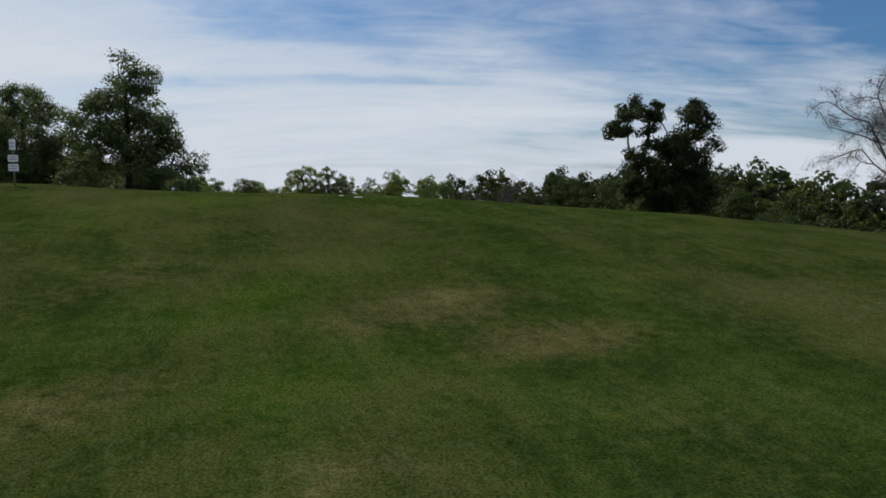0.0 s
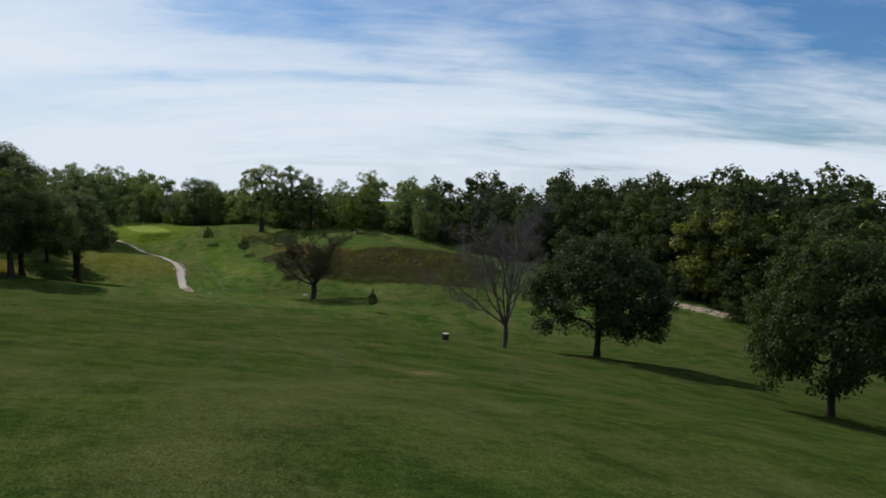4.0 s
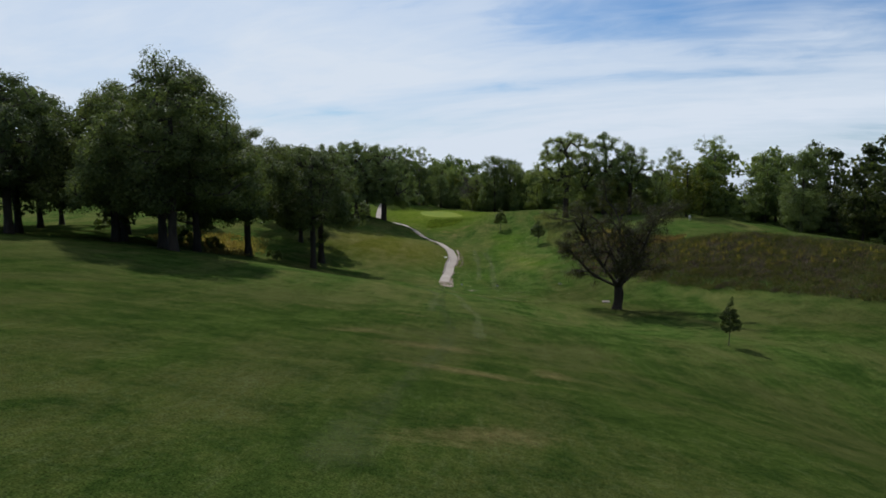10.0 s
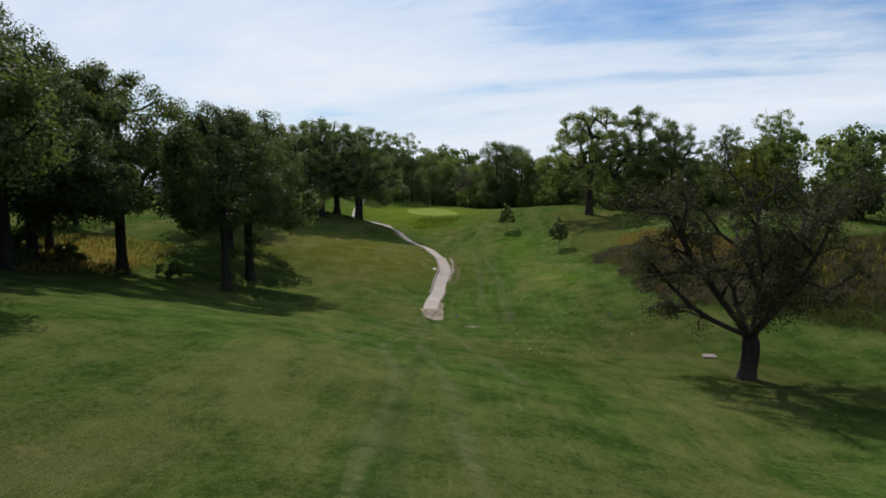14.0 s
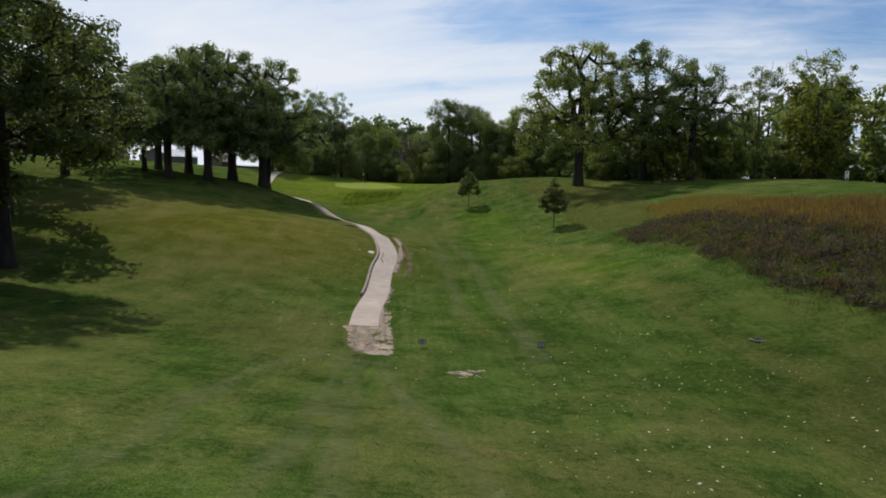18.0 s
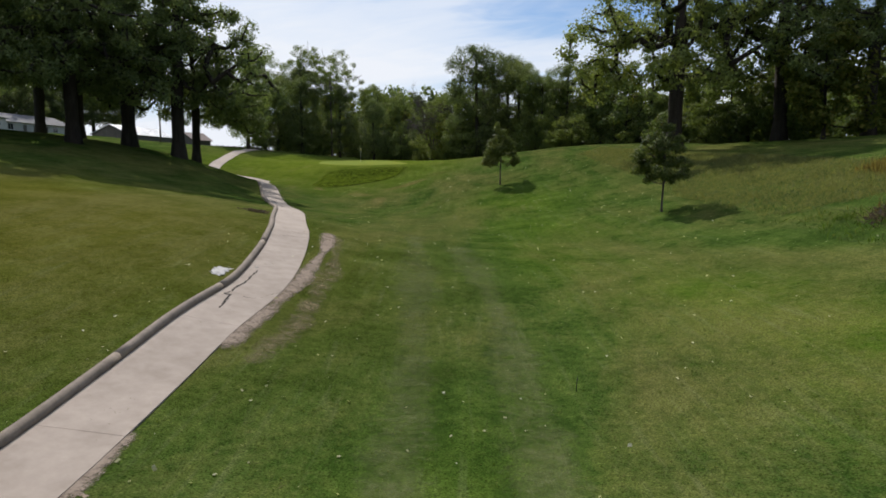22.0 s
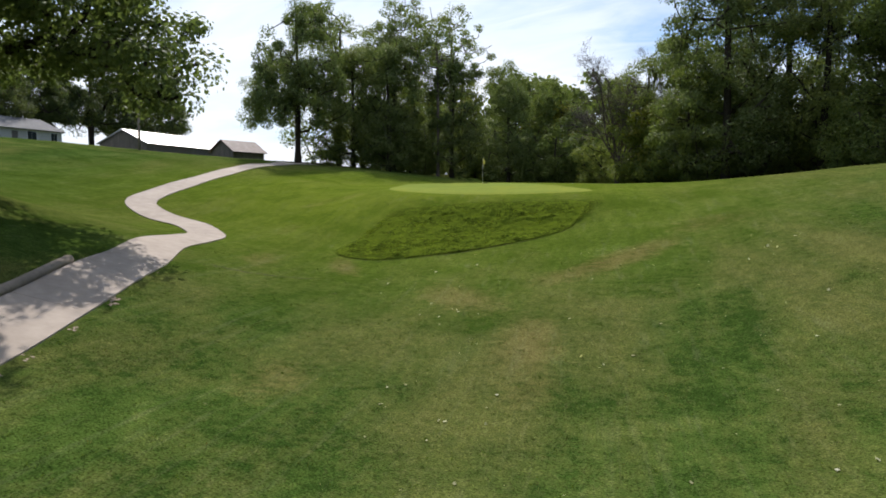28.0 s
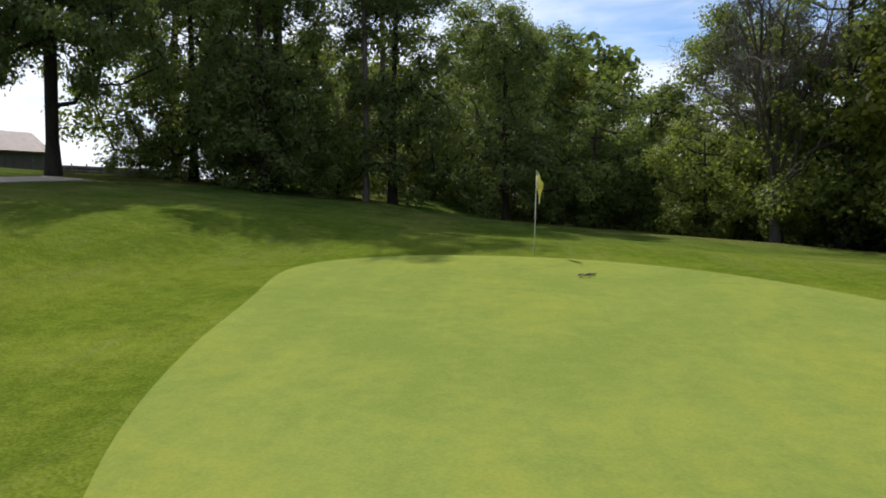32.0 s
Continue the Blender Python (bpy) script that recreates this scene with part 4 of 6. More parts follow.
grow("low_oak", "oak_tree", 37, 19, [(-1, 0.5, 11, 5.5, 5.5, 5.5), (4, 4, 7.2, 3.8, 3.8, 3.2), (0.5, 7.5, 6.8, 4.2, 4.2, 3.2), (-4, 6, 8.6, 5, 5, 4.5), (-6, -2, 9, 5, 5, 4), (3.5, -3, 8, 3.5, 3.5, 3.2), (2.4, 9.5, 5.2, 2.4, 2.4, 1.8)], 0.5, 190, 1.35, 46000, 0.24, M_OAK, M_BARK, "broad oak with low sweeping boughs over the path", flat=-0.8, trunk_to=0.7, split=True)
grow("light_oak", "oak_tree", 27, 23, [(0, 0, 14, 6.5, 6.5, 7.5), (4, 1, 10.6, 4.6, 4.6, 4.0), (-4.2, -1, 11.2, 4.6, 4.6, 4.4), (0.5, 0, 20, 3.2, 3.2, 2.6), (3, 2, 8.4, 2.6, 2.6, 1.8), (0.3, 0.2, 4.6, 0.9, 0.9, 1.4)], 0.50, 250, 1.2, 42000, 0.25, M_LIGHT, M_BARK, "mid green oak with a loose crown and leafy trunk", flat=-0.8, trunk_to=0.8, extra_tips=20, split=True)
grow("twin_oak", "oak_tree", 13, 18.8, [(-4.0, 0, 15.6, 2.3, 2.4, 2.2), (-6.6, 0.3, 14.2, 1.3, 1.3, 0.9), (2.2, 0.4, 15.2, 1.9, 2.2, 2.3), (4.2, 0, 15.6, 1.1, 1.2, 0.8), (4.2, 0.2, 13.0, 0.9, 1.0, 0.7), (-1.0, 0, 11.0, 4.6, 4.4, 2.5), (0.8, 0, 8.0, 4.0, 3.8, 3.0), (-3.0, 0.4, 8.6, 2.8, 2.8, 2.4), (0.6, 0, 12.6, 2.2, 2.2, 1.6)], 0.46, 270, 0.85, 52000, 0.24, M_MAPLE, M_BARK, "big dark oak with a crown split into two lobes", shell=0.45, flat=-0.8, trunk_to=0.62, split=True)
grow("pyramid", "shade_tree", 14, 25, [(0, 0, 20, 3.4, 3.4, 4.6), (2.6, 0, 18.5, 2.6, 2.6, 4.6), (0, 0, 13, 6.6, 6.6, 7.0), (0, 0, 7.4, 8.6, 8.6, 7.0), (0, 0, 3.4, 9.4, 9.4, 3.4), (-3.8, 0.5, 14.5, 3.4, 3.4, 4.6), (5.5, 0, 8.5, 4, 4, 5)], 0.5, 300, 1.55, 56000, 0.34, M_LONE_DIM, M_BARK, "tall dense dark tree, broad at its foot", flat=-0.9, droop=0.5)
grow("round", "maple_tree", 15, 14.5, [(0, 0, 7.8, 7.6, 7.6, 5.4), (0, 0, 10.5, 5.4, 5.4, 3.8), (3.8, 0, 6.2, 4.8, 5.0, 4.0), (-4.2, 0.8, 6.4, 4.4, 4.6, 4.0)], 0.36, 230, 1.35, 42000, 0.29, M_MAPLE, M_BARK, "round-crowned green maple turning yellow in places", flat=-0.8, trunk_to=0.6, droop=0.5, split=True)
grow("tall", "woodland_tree", 16, 21, [(0, 0, 13, 5.4, 5.4, 7.0), (2, 0.7, 7.5, 5.0, 5.0, 5.0), (-2, 0, 16.8, 3.4, 3.4, 3.6), (-2, -1, 6, 4.5, 4.5, 4.5)], 0.32, 90, 1.6, 9500, 0.48, M_WOOD, M_BARK, "tall dark green tree at the edge of the woods", flat=-0.85)
grow("tall_b", "woodland_tree", 17, 20, [(0, 0, 11.5, 6.0, 5.8, 6.2), (3, 0, 7, 4.8, 4.8, 4.8), (-3.2, 0.6, 14.5, 3.8, 3.8, 3.6), (2.2, -1, 16.5, 2.8, 2.8, 2.8), (-2.5, 1, 5.5, 4.5, 4.5, 4.2)], 0.30, 90, 1.6, 9500, 0.48, M_WOOD, M_BARK, "tall dark green tree at the edge of the woods", flat=-0.85)
grow("dark", "woodland_tree", 28, 20.5, [(0, 0, 12, 5.0, 5.0, 7.6), (-1.6, 0, 16.5, 3.4, 3.4, 3.6), (1.8, 0, 17, 3.0, 3.0, 3.4), (0, 0, 5.5, 5.2, 5.2, 5.0)], 0.36, 170, 1.4, 30000, 0.26, M_OAK, M_BARK, "tall dark tree with dense leaves to the ground", flat=-0.95)
grow("low", "woodland_tree", 18, 10, [(0, 0, 5.6, 4.6, 4.6, 4.4), (2.6, 0.6, 3.2, 3.6, 3.6, 3.2), (-2.4, -0.6, 2.8, 3.8, 3.8, 3.0)], 0.20, 60, 1.3, 7500, 0.38, M_WOOD, M_BARK, "bushy tree of the wood's edge", flat=-1.1)
grow("dark_f", "woodland_tree", 38, 21, [(0, 0, 12.5, 5.2, 5.2, 7.8), (-1.6, 0, 17, 3.4, 3.4, 3.6), (1.8, 0, 17, 3.2, 3.2, 3.6), (0, 0, 5.5, 5.4, 5.4, 5.2)], 0.36, 210, 1.3, 36000, 0.22, M_OAK, M_BARK, "tall dark tree with dense leaves to the ground", flat=-0.95)
grow("tall_f", "woodland_tree", 31, 18, [(0, 0, 11, 4.6, 4.6, 6.2), (1.8, 0.7, 6.5, 4.2, 4.2, 4.6), (-1.8, 0, 14.6, 2.9, 2.9, 3.0), (-2, -1, 4.4, 4.0, 4.0, 3.8)], 0.26, 150, 1.15, 24000, 0.22, M_WOOD, M_BARK, "leafy green tree at the edge of the woods", flat=-0.95)
grow("low_f", "woodland_tree", 32, 10, [(0, 0, 5.6, 4.6, 4.6, 4.4), (2.6, 0.6, 3.2, 3.6, 3.6, 3.2), (-2.4, -0.6, 2.8, 3.8, 3.8, 3.0)], 0.20, 100, 1.15, 14000, 0.23, M_WOOD, M_BARK, "bushy tree of the wood's edge", flat=-1.1)
grow("far_oak", "oak_tree", 33, 23, [(0, 0, 14.5, 8.4, 8.4, 7.4), (5, 1.5, 10, 6, 6, 5), (-5.5, -2, 9.6, 6, 6, 5), (0, 3.5, 18, 5, 5, 4.4), (0, -4, 7, 6.5, 5.5, 4.5)], 0.5, 110, 1.9, 9000, 0.66, M_OAK, M_BARK, "large dark green oak with a spreading crown", flat=-0.8, trunk_to=0.7)
grow("far_tall", "woodland_tree", 34, 21, [(0, 0, 13, 5.4, 5.4, 7.0), (2, 0.7, 7.5, 5.0, 5.0, 5.0), (-2, 0, 16.8, 3.4, 3.4, 3.6), (-2, -1, 6, 4.5, 4.5, 4.5)], 0.32, 60, 1.8, 3000, 0.95, M_WOOD, M_BARK, "tall dark green tree deep in the woods", flat=-0.85)
grow("far_low", "woodland_tree", 35, 10, [(0, 0, 5.6, 4.6, 4.6, 4.4), (2.6, 0.6, 3.2, 3.6, 3.6, 3.2), (-2.4, -0.6, 2.8, 3.8, 3.8, 3.0)], 0.20, 40, 1.5, 1800, 0.8, M_WOOD, M_BARK, "bushy tree deep in the woods", flat=-1.1)
grow("pale", "woodland_tree", 19, 15, [(0, 0, 9.0, 4.8, 4.8, 5.6), (1.6, 0.5, 5, 4.4, 4.4, 4.4)], 0.22, 65, 1.4, 5000, 0.52, M_PALE, M_BARK, "yellowing tree standing in the woods", flat=-0.95)
grow("airy", "woodland_tree", 20, 22, [(0, 0, 17, 4.2, 4.2, 4.6), (2.5, 0, 14, 3.2, 3.2, 3.4), (-2.6, 0.8, 19, 2.6, 2.6, 2.4), (1.4, 0.4, 10, 2.4, 2.4, 3), (0, 0, 6, 2.2, 2.2, 3)], 0.20, 72, 1.05, 8000, 0.25, M_WOOD, M_GREYBARK, "tall thin-leaved tree with open branches", shell=0.4, flat=-0.8, extra_tips=20)
grow("shrub", "shrub", 21, 3.2, [(0, 0, 1.5, 1.9, 1.9, 1.5), (1.1, 0.4, 1.1, 1.3, 1.3, 1.1)], 0.06, 22, 0.55, 1700, 0.30, M_WOOD, M_BARK, "low dark green shrub", flat=-1.1, category="shrub", twig=0.012, trunk_to=0.4)
grow("sapling", "young_tree", 22, 7.4, [(0.1, 0, 3.2, 2.2, 2.2, 1.25), (-0.2, 0.1, 4.4, 1.9, 1.9, 1.2), (0.15, 0, 5.5, 1.25, 1.25, 1.1), (0, 0, 6.7, 0.6, 0.6, 0.8)], 0.075, 120, 0.46, 13000, 0.16, M_YOUNG, M_GREYBARK, "young tree with a slim grey trunk in mown grass", flat=-0.8, twig=0.012, trunk_to=0.75)
STORE["snag"] = (fan_tree("gnarled_oak", 23, 15, 3.4, 8.6, 11, 0.62, M_BARK, "gnarled oak with thinning leaves and bare branch ends", leaves=36000, leaf=0.155, mat=M_RUST, twigs=9000, twig_len=0.8, twig_w=0.013, spread_a=(0.2, 1.35), bend=0.30), 15)
STORE["bare"] = (fan_tree("bare_tree", 24, 18.5, 3.8, 8.6, 11, 0.36, M_GREYBARK, "leafless grey tree with fine upswept twigs", twigs=14000, twig_len=1.2, twig_w=0.010, spread_a=(0.08, 1.0), bend=0.17, twig=0.014), 18.5)

# the same trees with leaf colour darkened for dimmer light, eastern woods and grove
for key, leaf_mat in (("tall", M_EAST_DIM), ("tall_b", M_EAST_DIM), ("low", M_EAST_DIM), ("far_tall", M_EAST_DIM), ("far_low", M_EAST_DIM), ("oak", M_LONE_DIM), ("oak_b", M_LONE_DIM), ("far_oak", M_LONE_DIM)):
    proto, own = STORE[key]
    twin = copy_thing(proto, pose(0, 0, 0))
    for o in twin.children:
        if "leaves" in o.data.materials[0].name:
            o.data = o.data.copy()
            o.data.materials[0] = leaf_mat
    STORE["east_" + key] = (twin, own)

# single trees on the course
plant("twin_oak", 24.0, 73, 10)
plant("round", 45, 92, 120, 14, "broad dark green tree on the slope by the fairway")
plant("shrub", 26.5, 72.5, 0, 3.0)
plant("bare", 35.5, 50, 40, 16)
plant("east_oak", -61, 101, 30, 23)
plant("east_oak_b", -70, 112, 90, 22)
plant("round", 31.8, 104.5, 200, 15.5, "broad dark green tree on the falling slope", wide=0.8)
plant("round", 18.3, 128.3, 0)
plant("bare", 9.1, 142.5, 0)
plant("snag", -28.3, 214.6, 0, 15.2, wide=1.08)
plant("sapling", -11.8, 183.8, 0, 4.8, wide=0.68)
plant("sapling", -65.3, 295.6, 50, 7.0)
plant("sapling", -85.9, 322, 130, 7.3)
plant("pyramid", -39, 86, 0, 21.8, wide=1.12)

# oak grove on the far side of the ravine
GROVE = [("oak", -79.4, 181, 20, 24.5), ("oak_b", -85, 184.5, 20, 27.5), ("oak", -98, 217, 80, 26.5), ("light_oak", -87.8, 223.5, 140, 24), ("oak_b", -95, 201, 200, 26), ("oak_b", -102, 208.5, 110, 26.5), ("oak", -101, 190, 250, 25), ("far_oak", -112, 200, 300, 26), ("far_oak", -106, 196, 30, 24),
         ("far_oak", -124, 212, 0, 26), ("oak", -108, 178, 75, 25), ("oak_b", -119, 174, 33, 24), ("far_oak", -118, 186, 80, 25), ("far_oak", -130, 192, 10, 25), ("bare", -150, 190, 0, 17), ("far_oak", -140, 205, 100, 25), ("far_oak", -150, 217, 61, 22), ("far_oak", -136, 240, 180, 18),
         ("far_oak", -160, 196, 140, 24), ("far_oak", -108, 247, 200, 21), ("far_oak", -122, 258, 270, 22), ("far_oak", -128, 272, 20, 21), ("far_oak", -134, 230, 90, 21), ("far_oak", -111, 217, 45, 24)]
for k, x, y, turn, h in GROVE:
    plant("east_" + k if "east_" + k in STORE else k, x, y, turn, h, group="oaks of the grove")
plant("light_oak", -94.6, 236.0, 10, 25, group="oaks of the grove", wide=1.12)
# oaks on the slope above the path
for k, x, y, turn, h in [("open_oak", -120.6, 307.8, 10, 24.5), ("low_oak", -123.5, 313.8, 0, 19), ("open_oak", -124.8, 304.6, 120, 25), ("open_oak_b", -123.2, 295.8, 200, 23), ("open_oak", -124.5, 288, 60, 20), ("open_oak_b", -137.5, 308.5, 280, 24), ("open_oak_b", -145, 309, 330, 23), ("low_oak", -131, 290, 140, 15)]:
    plant(k, x, y, turn, h, group="oaks above the path")
for x, y, turn, h in [(-104, 214, 0, 3.0), (-99, 205, 140, 2.6), (-110, 212, 30, 3.4), (-120, 221, 200, 3.2), (-133, 214, 270, 3.0), (-96, 222, 45, 2.4)]:
    plant("shrub", x, y, turn, h, group="shrubs under the grove")

# tall trees that stand out of the woods
TALL = [("open_oak", -67.5, 332, 0, 28.5), ("open_oak_b", -56, 336, 70, 27), ("low", -45, 352, 0, 7), ("low", -36, 351, 150, 6.5), ("low", -28, 350, 40, 7), ("low", -21, 350, 90, 7), ("open_oak_b", -47.5, 332, 20, 22.3), ("airy", -36.5, 338, 140, 20.5), ("airy", -24.5, 347, 0, 25), ("pale", -27, 338, 30, 15), ("pale", -52.2, 328.3, 0, 13), ("pale", -29.7, 319.9, 70, 17), ("dark", -0.8, 316.8, 0, 22),
        ("dark_f", -106, 369.5, 0, 22.5), ("dark_f", -98.5, 371, 120, 19), ("dark_f", -102, 376, 50, 22), ("tall_f", -93, 367, 10, 16), ("dark_f", -88, 365, 200, 16.5), ("tall_f", -109.5, 370.5, 140, 13), ("tall_f", -107.5, 381, 70, 19), ("oak_slim", -156.5, 366, 0, 21), ("dark", -156.5, 376.5, 90, 17), ("dark", -149, 375, 40, 17), ("dark", -153, 381, 140, 20), ("dark", -143, 381, 200, 16.5), ("dark", -136, 384, 300, 14), ("tall_f", -164, 382, 50, 25), ("airy", -155, 384, 170, 25), ("airy", -143.5, 378.4, 90, 20), ("low_f", -155, 378, 10, 5.5), ("low_f", -160, 375, 80, 4.5), ("low_f", -150, 381, 170, 6), ("low_f", -146, 379, 260, 6), ("airy", -149, 390, 20, 25),
        ("tall_f", -141, 395, 0, 18.5), ("tall_f", -136.5, 401, 60, 17), ("low_f", -131.5, 402, 0, 14.5), ("tall_f", -116.5, 380.5, 200, 17), ("bare", -119.5, 379.5, 200, 13.5), ("tall_f", -110.5, 377, 20, 17), ("pale", -113.5, 376, 50, 11), ("tall_f", -92, 372, 10, 16.5), ("pale", 61, 200, 0, 23), ("pale", 68, 197.5, 100, 21.5), ("pale", 74, 196, 200, 23), ("east_oak", -236, 396, 0, 23), ("east_oak", -226, 379, 90, 24), ("east_oak_b", -222, 364, 200, 22), ("east_oak", -212, 352, 200, 18)]
for k, x, y, turn, h in TALL:
    if k == "oak_slim":
        plant("oak_b", x, y, turn, h, group="trees of the woods", wide=0.82)
    else:
        plant(k, x, y, turn, h, group="trees of the woods")

# the woods round the course
EDGE = [(-178, 404), (-156, 396), (-138, 390), (-124, 384), (-112, 377), (-100, 370), (-88, 361), (-73, 349), (-50, 336), (-20, 328), (2, 318), (20, 298), (34, 266), (44, 236), (53, 210), (62, 188), (69, 162), (74, 132), (76, 100), (74, 62)]
wood_rng = np.random.default_rng(5)
edge = smooth_line(EDGE, 0.5)
inward = side_of(edge)
for gap, back, kinds, grown in [(4.4, 1.0, ["low", "shrub", "low"], (5, 9)), (6.0, 10.0, ["low"], (8, 11)), (7.0, 19.0, ["low"], (9, 12)), (8.0, 31.0, ["low"], (9, 12)), (6.0, 5.5, ["tall", "tall_b", "tall", "low"], (13, 18)), (7.0, 12.0, ["tall", "tall_b", "tall", "pale", "low"], (16, 21)), (8.0, 21.0, ["tall", "tall_b"], (19, 23)), (8.5, 34.0, ["tall", "tall_b"], (21, 25)), (10.0, 52.0, ["tall", "tall_b"], (22, 27))]:
    s = 0.0
    while s < len(edge) * 0.5 - 1:
        i = min(int(s / 0.5), len(edge) - 1)
        x, y = edge[i] + inward[i] * (back + wood_rng.uniform(-2, 2)) + wood_rng.uniform(-1, 1, 2)
        k = kinds[wood_rng.integers(len(kinds))]
        h = wood_rng.uniform(*grown) * (0.4 if k == "shrub" else 0.72 if k == "low" and back > 2 else 1.0)
        if -140 < x < -70 and back > 4:
            h = min(h, 15 + 1.5 * (x > -84) + wood_rng.uniform(-1.5, 1.5))
            # a gap in the woods behind the green
            if abs((x + 124) * 0.988 + (y - 370) * 0.155) < 2.6 + 0.045 * (y - 370):
                h = min(h, 10.5 + 0.1 * (y - 385))
        h += 3.5 * (-12 < x < 40 and back > 10)
        # lower growth behind the tall oaks
        if -72 < x < -32 and y > 300 and k != "shrub":
            h = min(h, 11.5 + 0.12 * back + wood_rng.uniform(-1.5, 1.5))
        h += 8.0 * min(1.0, max(0.0, (x - 20) / 25)) * (back > 4)
        if back > 18:
            k = {"tall": "far_tall", "tall_b": "far_tall", "low": "far_low"}[k]
        elif x < -84 and y > 340:
            k = {"tall": "tall_f", "tall_b": "dark", "low": "low_f"}.get(k, k)
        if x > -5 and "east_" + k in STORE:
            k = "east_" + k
        plant(k, x, y, wood_rng.uniform(0, 360), h, group="trees of the woods")
        s += gap * wood_rng.uniform(0.75, 1.3)

for proto, _ in STORE.values():
    for o in (*proto.children_recursive, proto):
        bpy.data.objects.remove(o)

# ---- tall dry growth on the bank beside the fairway ----


def inside(x, y, outline):
    """Which of the points lie inside an outline."""
    p = np.array(outline, float)
    hit = np.zeros(len(x), bool)
    for (x1, y1), (x2, y2) in zip(p, np.roll(p, -1, 0)):
        cross = (y1 > y) != (y2 > y)
        hit ^= cross & (x < (x2 - x1) * (y - y1) / (y2 - y1 + 1e-9) + x1)
    return hit


def scatter(rng, outline, count, patchy=0.0, scale=0.15):
    """Random places inside an outline, thinned into patches."""
    p = np.array(outline, float)
    lo, hi = p.min(0), p.max(0)
    n = count * 6
    x, y = rng.uniform(lo[0], hi[0], n), rng.uniform(lo[1], hi[1], n)
    ok = inside(x, y, p)
    if patchy:
        f = np.sin(x * scale * 3.1 + 2 * np.sin(y * scale * 1.7)) * np.sin(y * scale * 2.7 + 1.5 * np.sin(x * scale * 2.1)) * 0.5 + 0.5
        ok &= rng.uniform(0, 1, n) < (1 - patchy) + patchy * f
    return x[ok][:count], y[ok][:count]


def blades(rng, name, outline, count, tall, width, mat, label, category, patchy=0.5, lean=0.35, tuft=1, spread_r=0.15, scale=0.15):
    """Upright blades on the ground, in tufts."""
    x, y = scatter(rng, outline, count, patchy, scale)
    x, y = np.repeat(x, tuft), np.repeat(y, tuft)
    n = len(x)
    x, y = x + rng.normal(size=n) * spread_r, y + rng.normal(size=n) * spread_r
    h = rng.uniform(*tall, n)
    up = np.stack([rng.normal(size=n) * lean, rng.normal(size=n) * lean, np.ones(n)], 1) * h[:, None] * 0.5
    a = rng.uniform(0, 2 * math.pi, n)
    side = np.stack([np.cos(a), np.sin(a), np.zeros(n)], 1) * (width * rng.uniform(0.6, 1.4, n))[:, None]
    c = np.stack([x, y, land(x, y)], 1) + up
    return tagged(new(name, quads_mesh(name, c, up, side, mat, 0.3)), label=label, category=category, kind="stuff")


grass_rng = np.random.default_rng(8)
def mounds(rng, outline, count, size, leaves, mat, label, category):
    """Low rounded bushes: domes of small leaves and stalks turned every way."""
    x, y = scatter(rng, outline, count, 0.4, 0.3)
    r = rng.uniform(size[0], size[1], len(x))
    k = np.repeat(np.arange(len(x)), leaves)
    d = rng.normal(size=(len(k), 3))
    d /= np.linalg.norm(d, axis=1)[:, None]
    d[:, 2] = np.abs(d[:, 2])
    far = r[k] * rng.uniform(0.55, 1.08, len(k))
    c = np.stack([x[k], y[k], np.zeros(len(k))], 1) + d * far[:, None] * np.array([1.15, 1.15, 0.85])
    c[:, 2] += land(c[:, 0], c[:, 1]) - 0.05
    along = rng.normal(size=(len(k), 3)) + d * 0.8
    along /= np.linalg.norm(along, axis=1)[:, None]
    across = np.cross(along, rng.normal(size=(len(k), 3)))
    across /= np.linalg.norm(across, axis=1)[:, None] + 1e-6
    s_ = rng.uniform(0.06, 0.16, len(k))[:, None]
    return tagged(new("brush_mounds", quads_mesh("brush_mounds", c, along * s_, across * s_ * 0.38, mat)), label=label, category=category, kind="stuff")


M_BANK = foliage("bank_tuft_blades", (0.066, 0.104, 0.010), (0.138, 0.184, 0.022), (0.16, 0.14, 0.05), 0.14, 0.1)
GOLD = [(-53, 296), (-48, 297.5), (-42.5, 290), (-38.6, 279), (-39.5, 274), (-42, 271), (-44, 279), (-50, 283.5)]
REDDISH = [(-44, 282), (-38.6, 279), (-36.8, 275), (-31, 267), (-24, 260), (-25, 254.5), (-35, 257), (-40, 266), (-44, 275)]
BROWN = [(-57, 283), (-50, 284.5), (-44, 281), (-39.4, 268), (-34, 259), (-22, 254.5), (-8, 247), (12, 240), (18, 225), (9, 211), (-10, 222.5), (-27, 235), (-36, 241), (-42, 250.5), (-45.5, 259), (-48, 266), (-52.8, 273)]
M_RUSSET = foliage("russet_brush", (0.050, 0.037, 0.036), (0.112, 0.083, 0.076), (0.17, 0.13, 0.09), 0.22, 0.1)
M_REDSTEM = foliage("red_brown_stalks", (0.095, 0.052, 0.026), (0.200, 0.118, 0.058), (0.22, 0.17, 0.07), 0.25, 0.1)
M_OLIVE = foliage("olive_weeds", (0.040, 0.046, 0.014), (0.084, 0.088, 0.028), (0.16, 0.13, 0.05), 0.25, 0.1)
M_GOLDEN = foliage("golden_weeds", (0.13, 0.105, 0.024), (0.25, 0.20, 0.050), (0.16, 0.14, 0.04), 0.2, 0.1)
M_LITTER = fading("dead_plant_litter", (0.034, 0.028, 0.020), (0.082, 0.064, 0.046), 0.96, 0.5, 1.0)
M_WEEDY = fading("weedy_ground", (0.070, 0.066, 0.020), (0.140, 0.118, 0.036), 0.85, 0.5, 1.0)
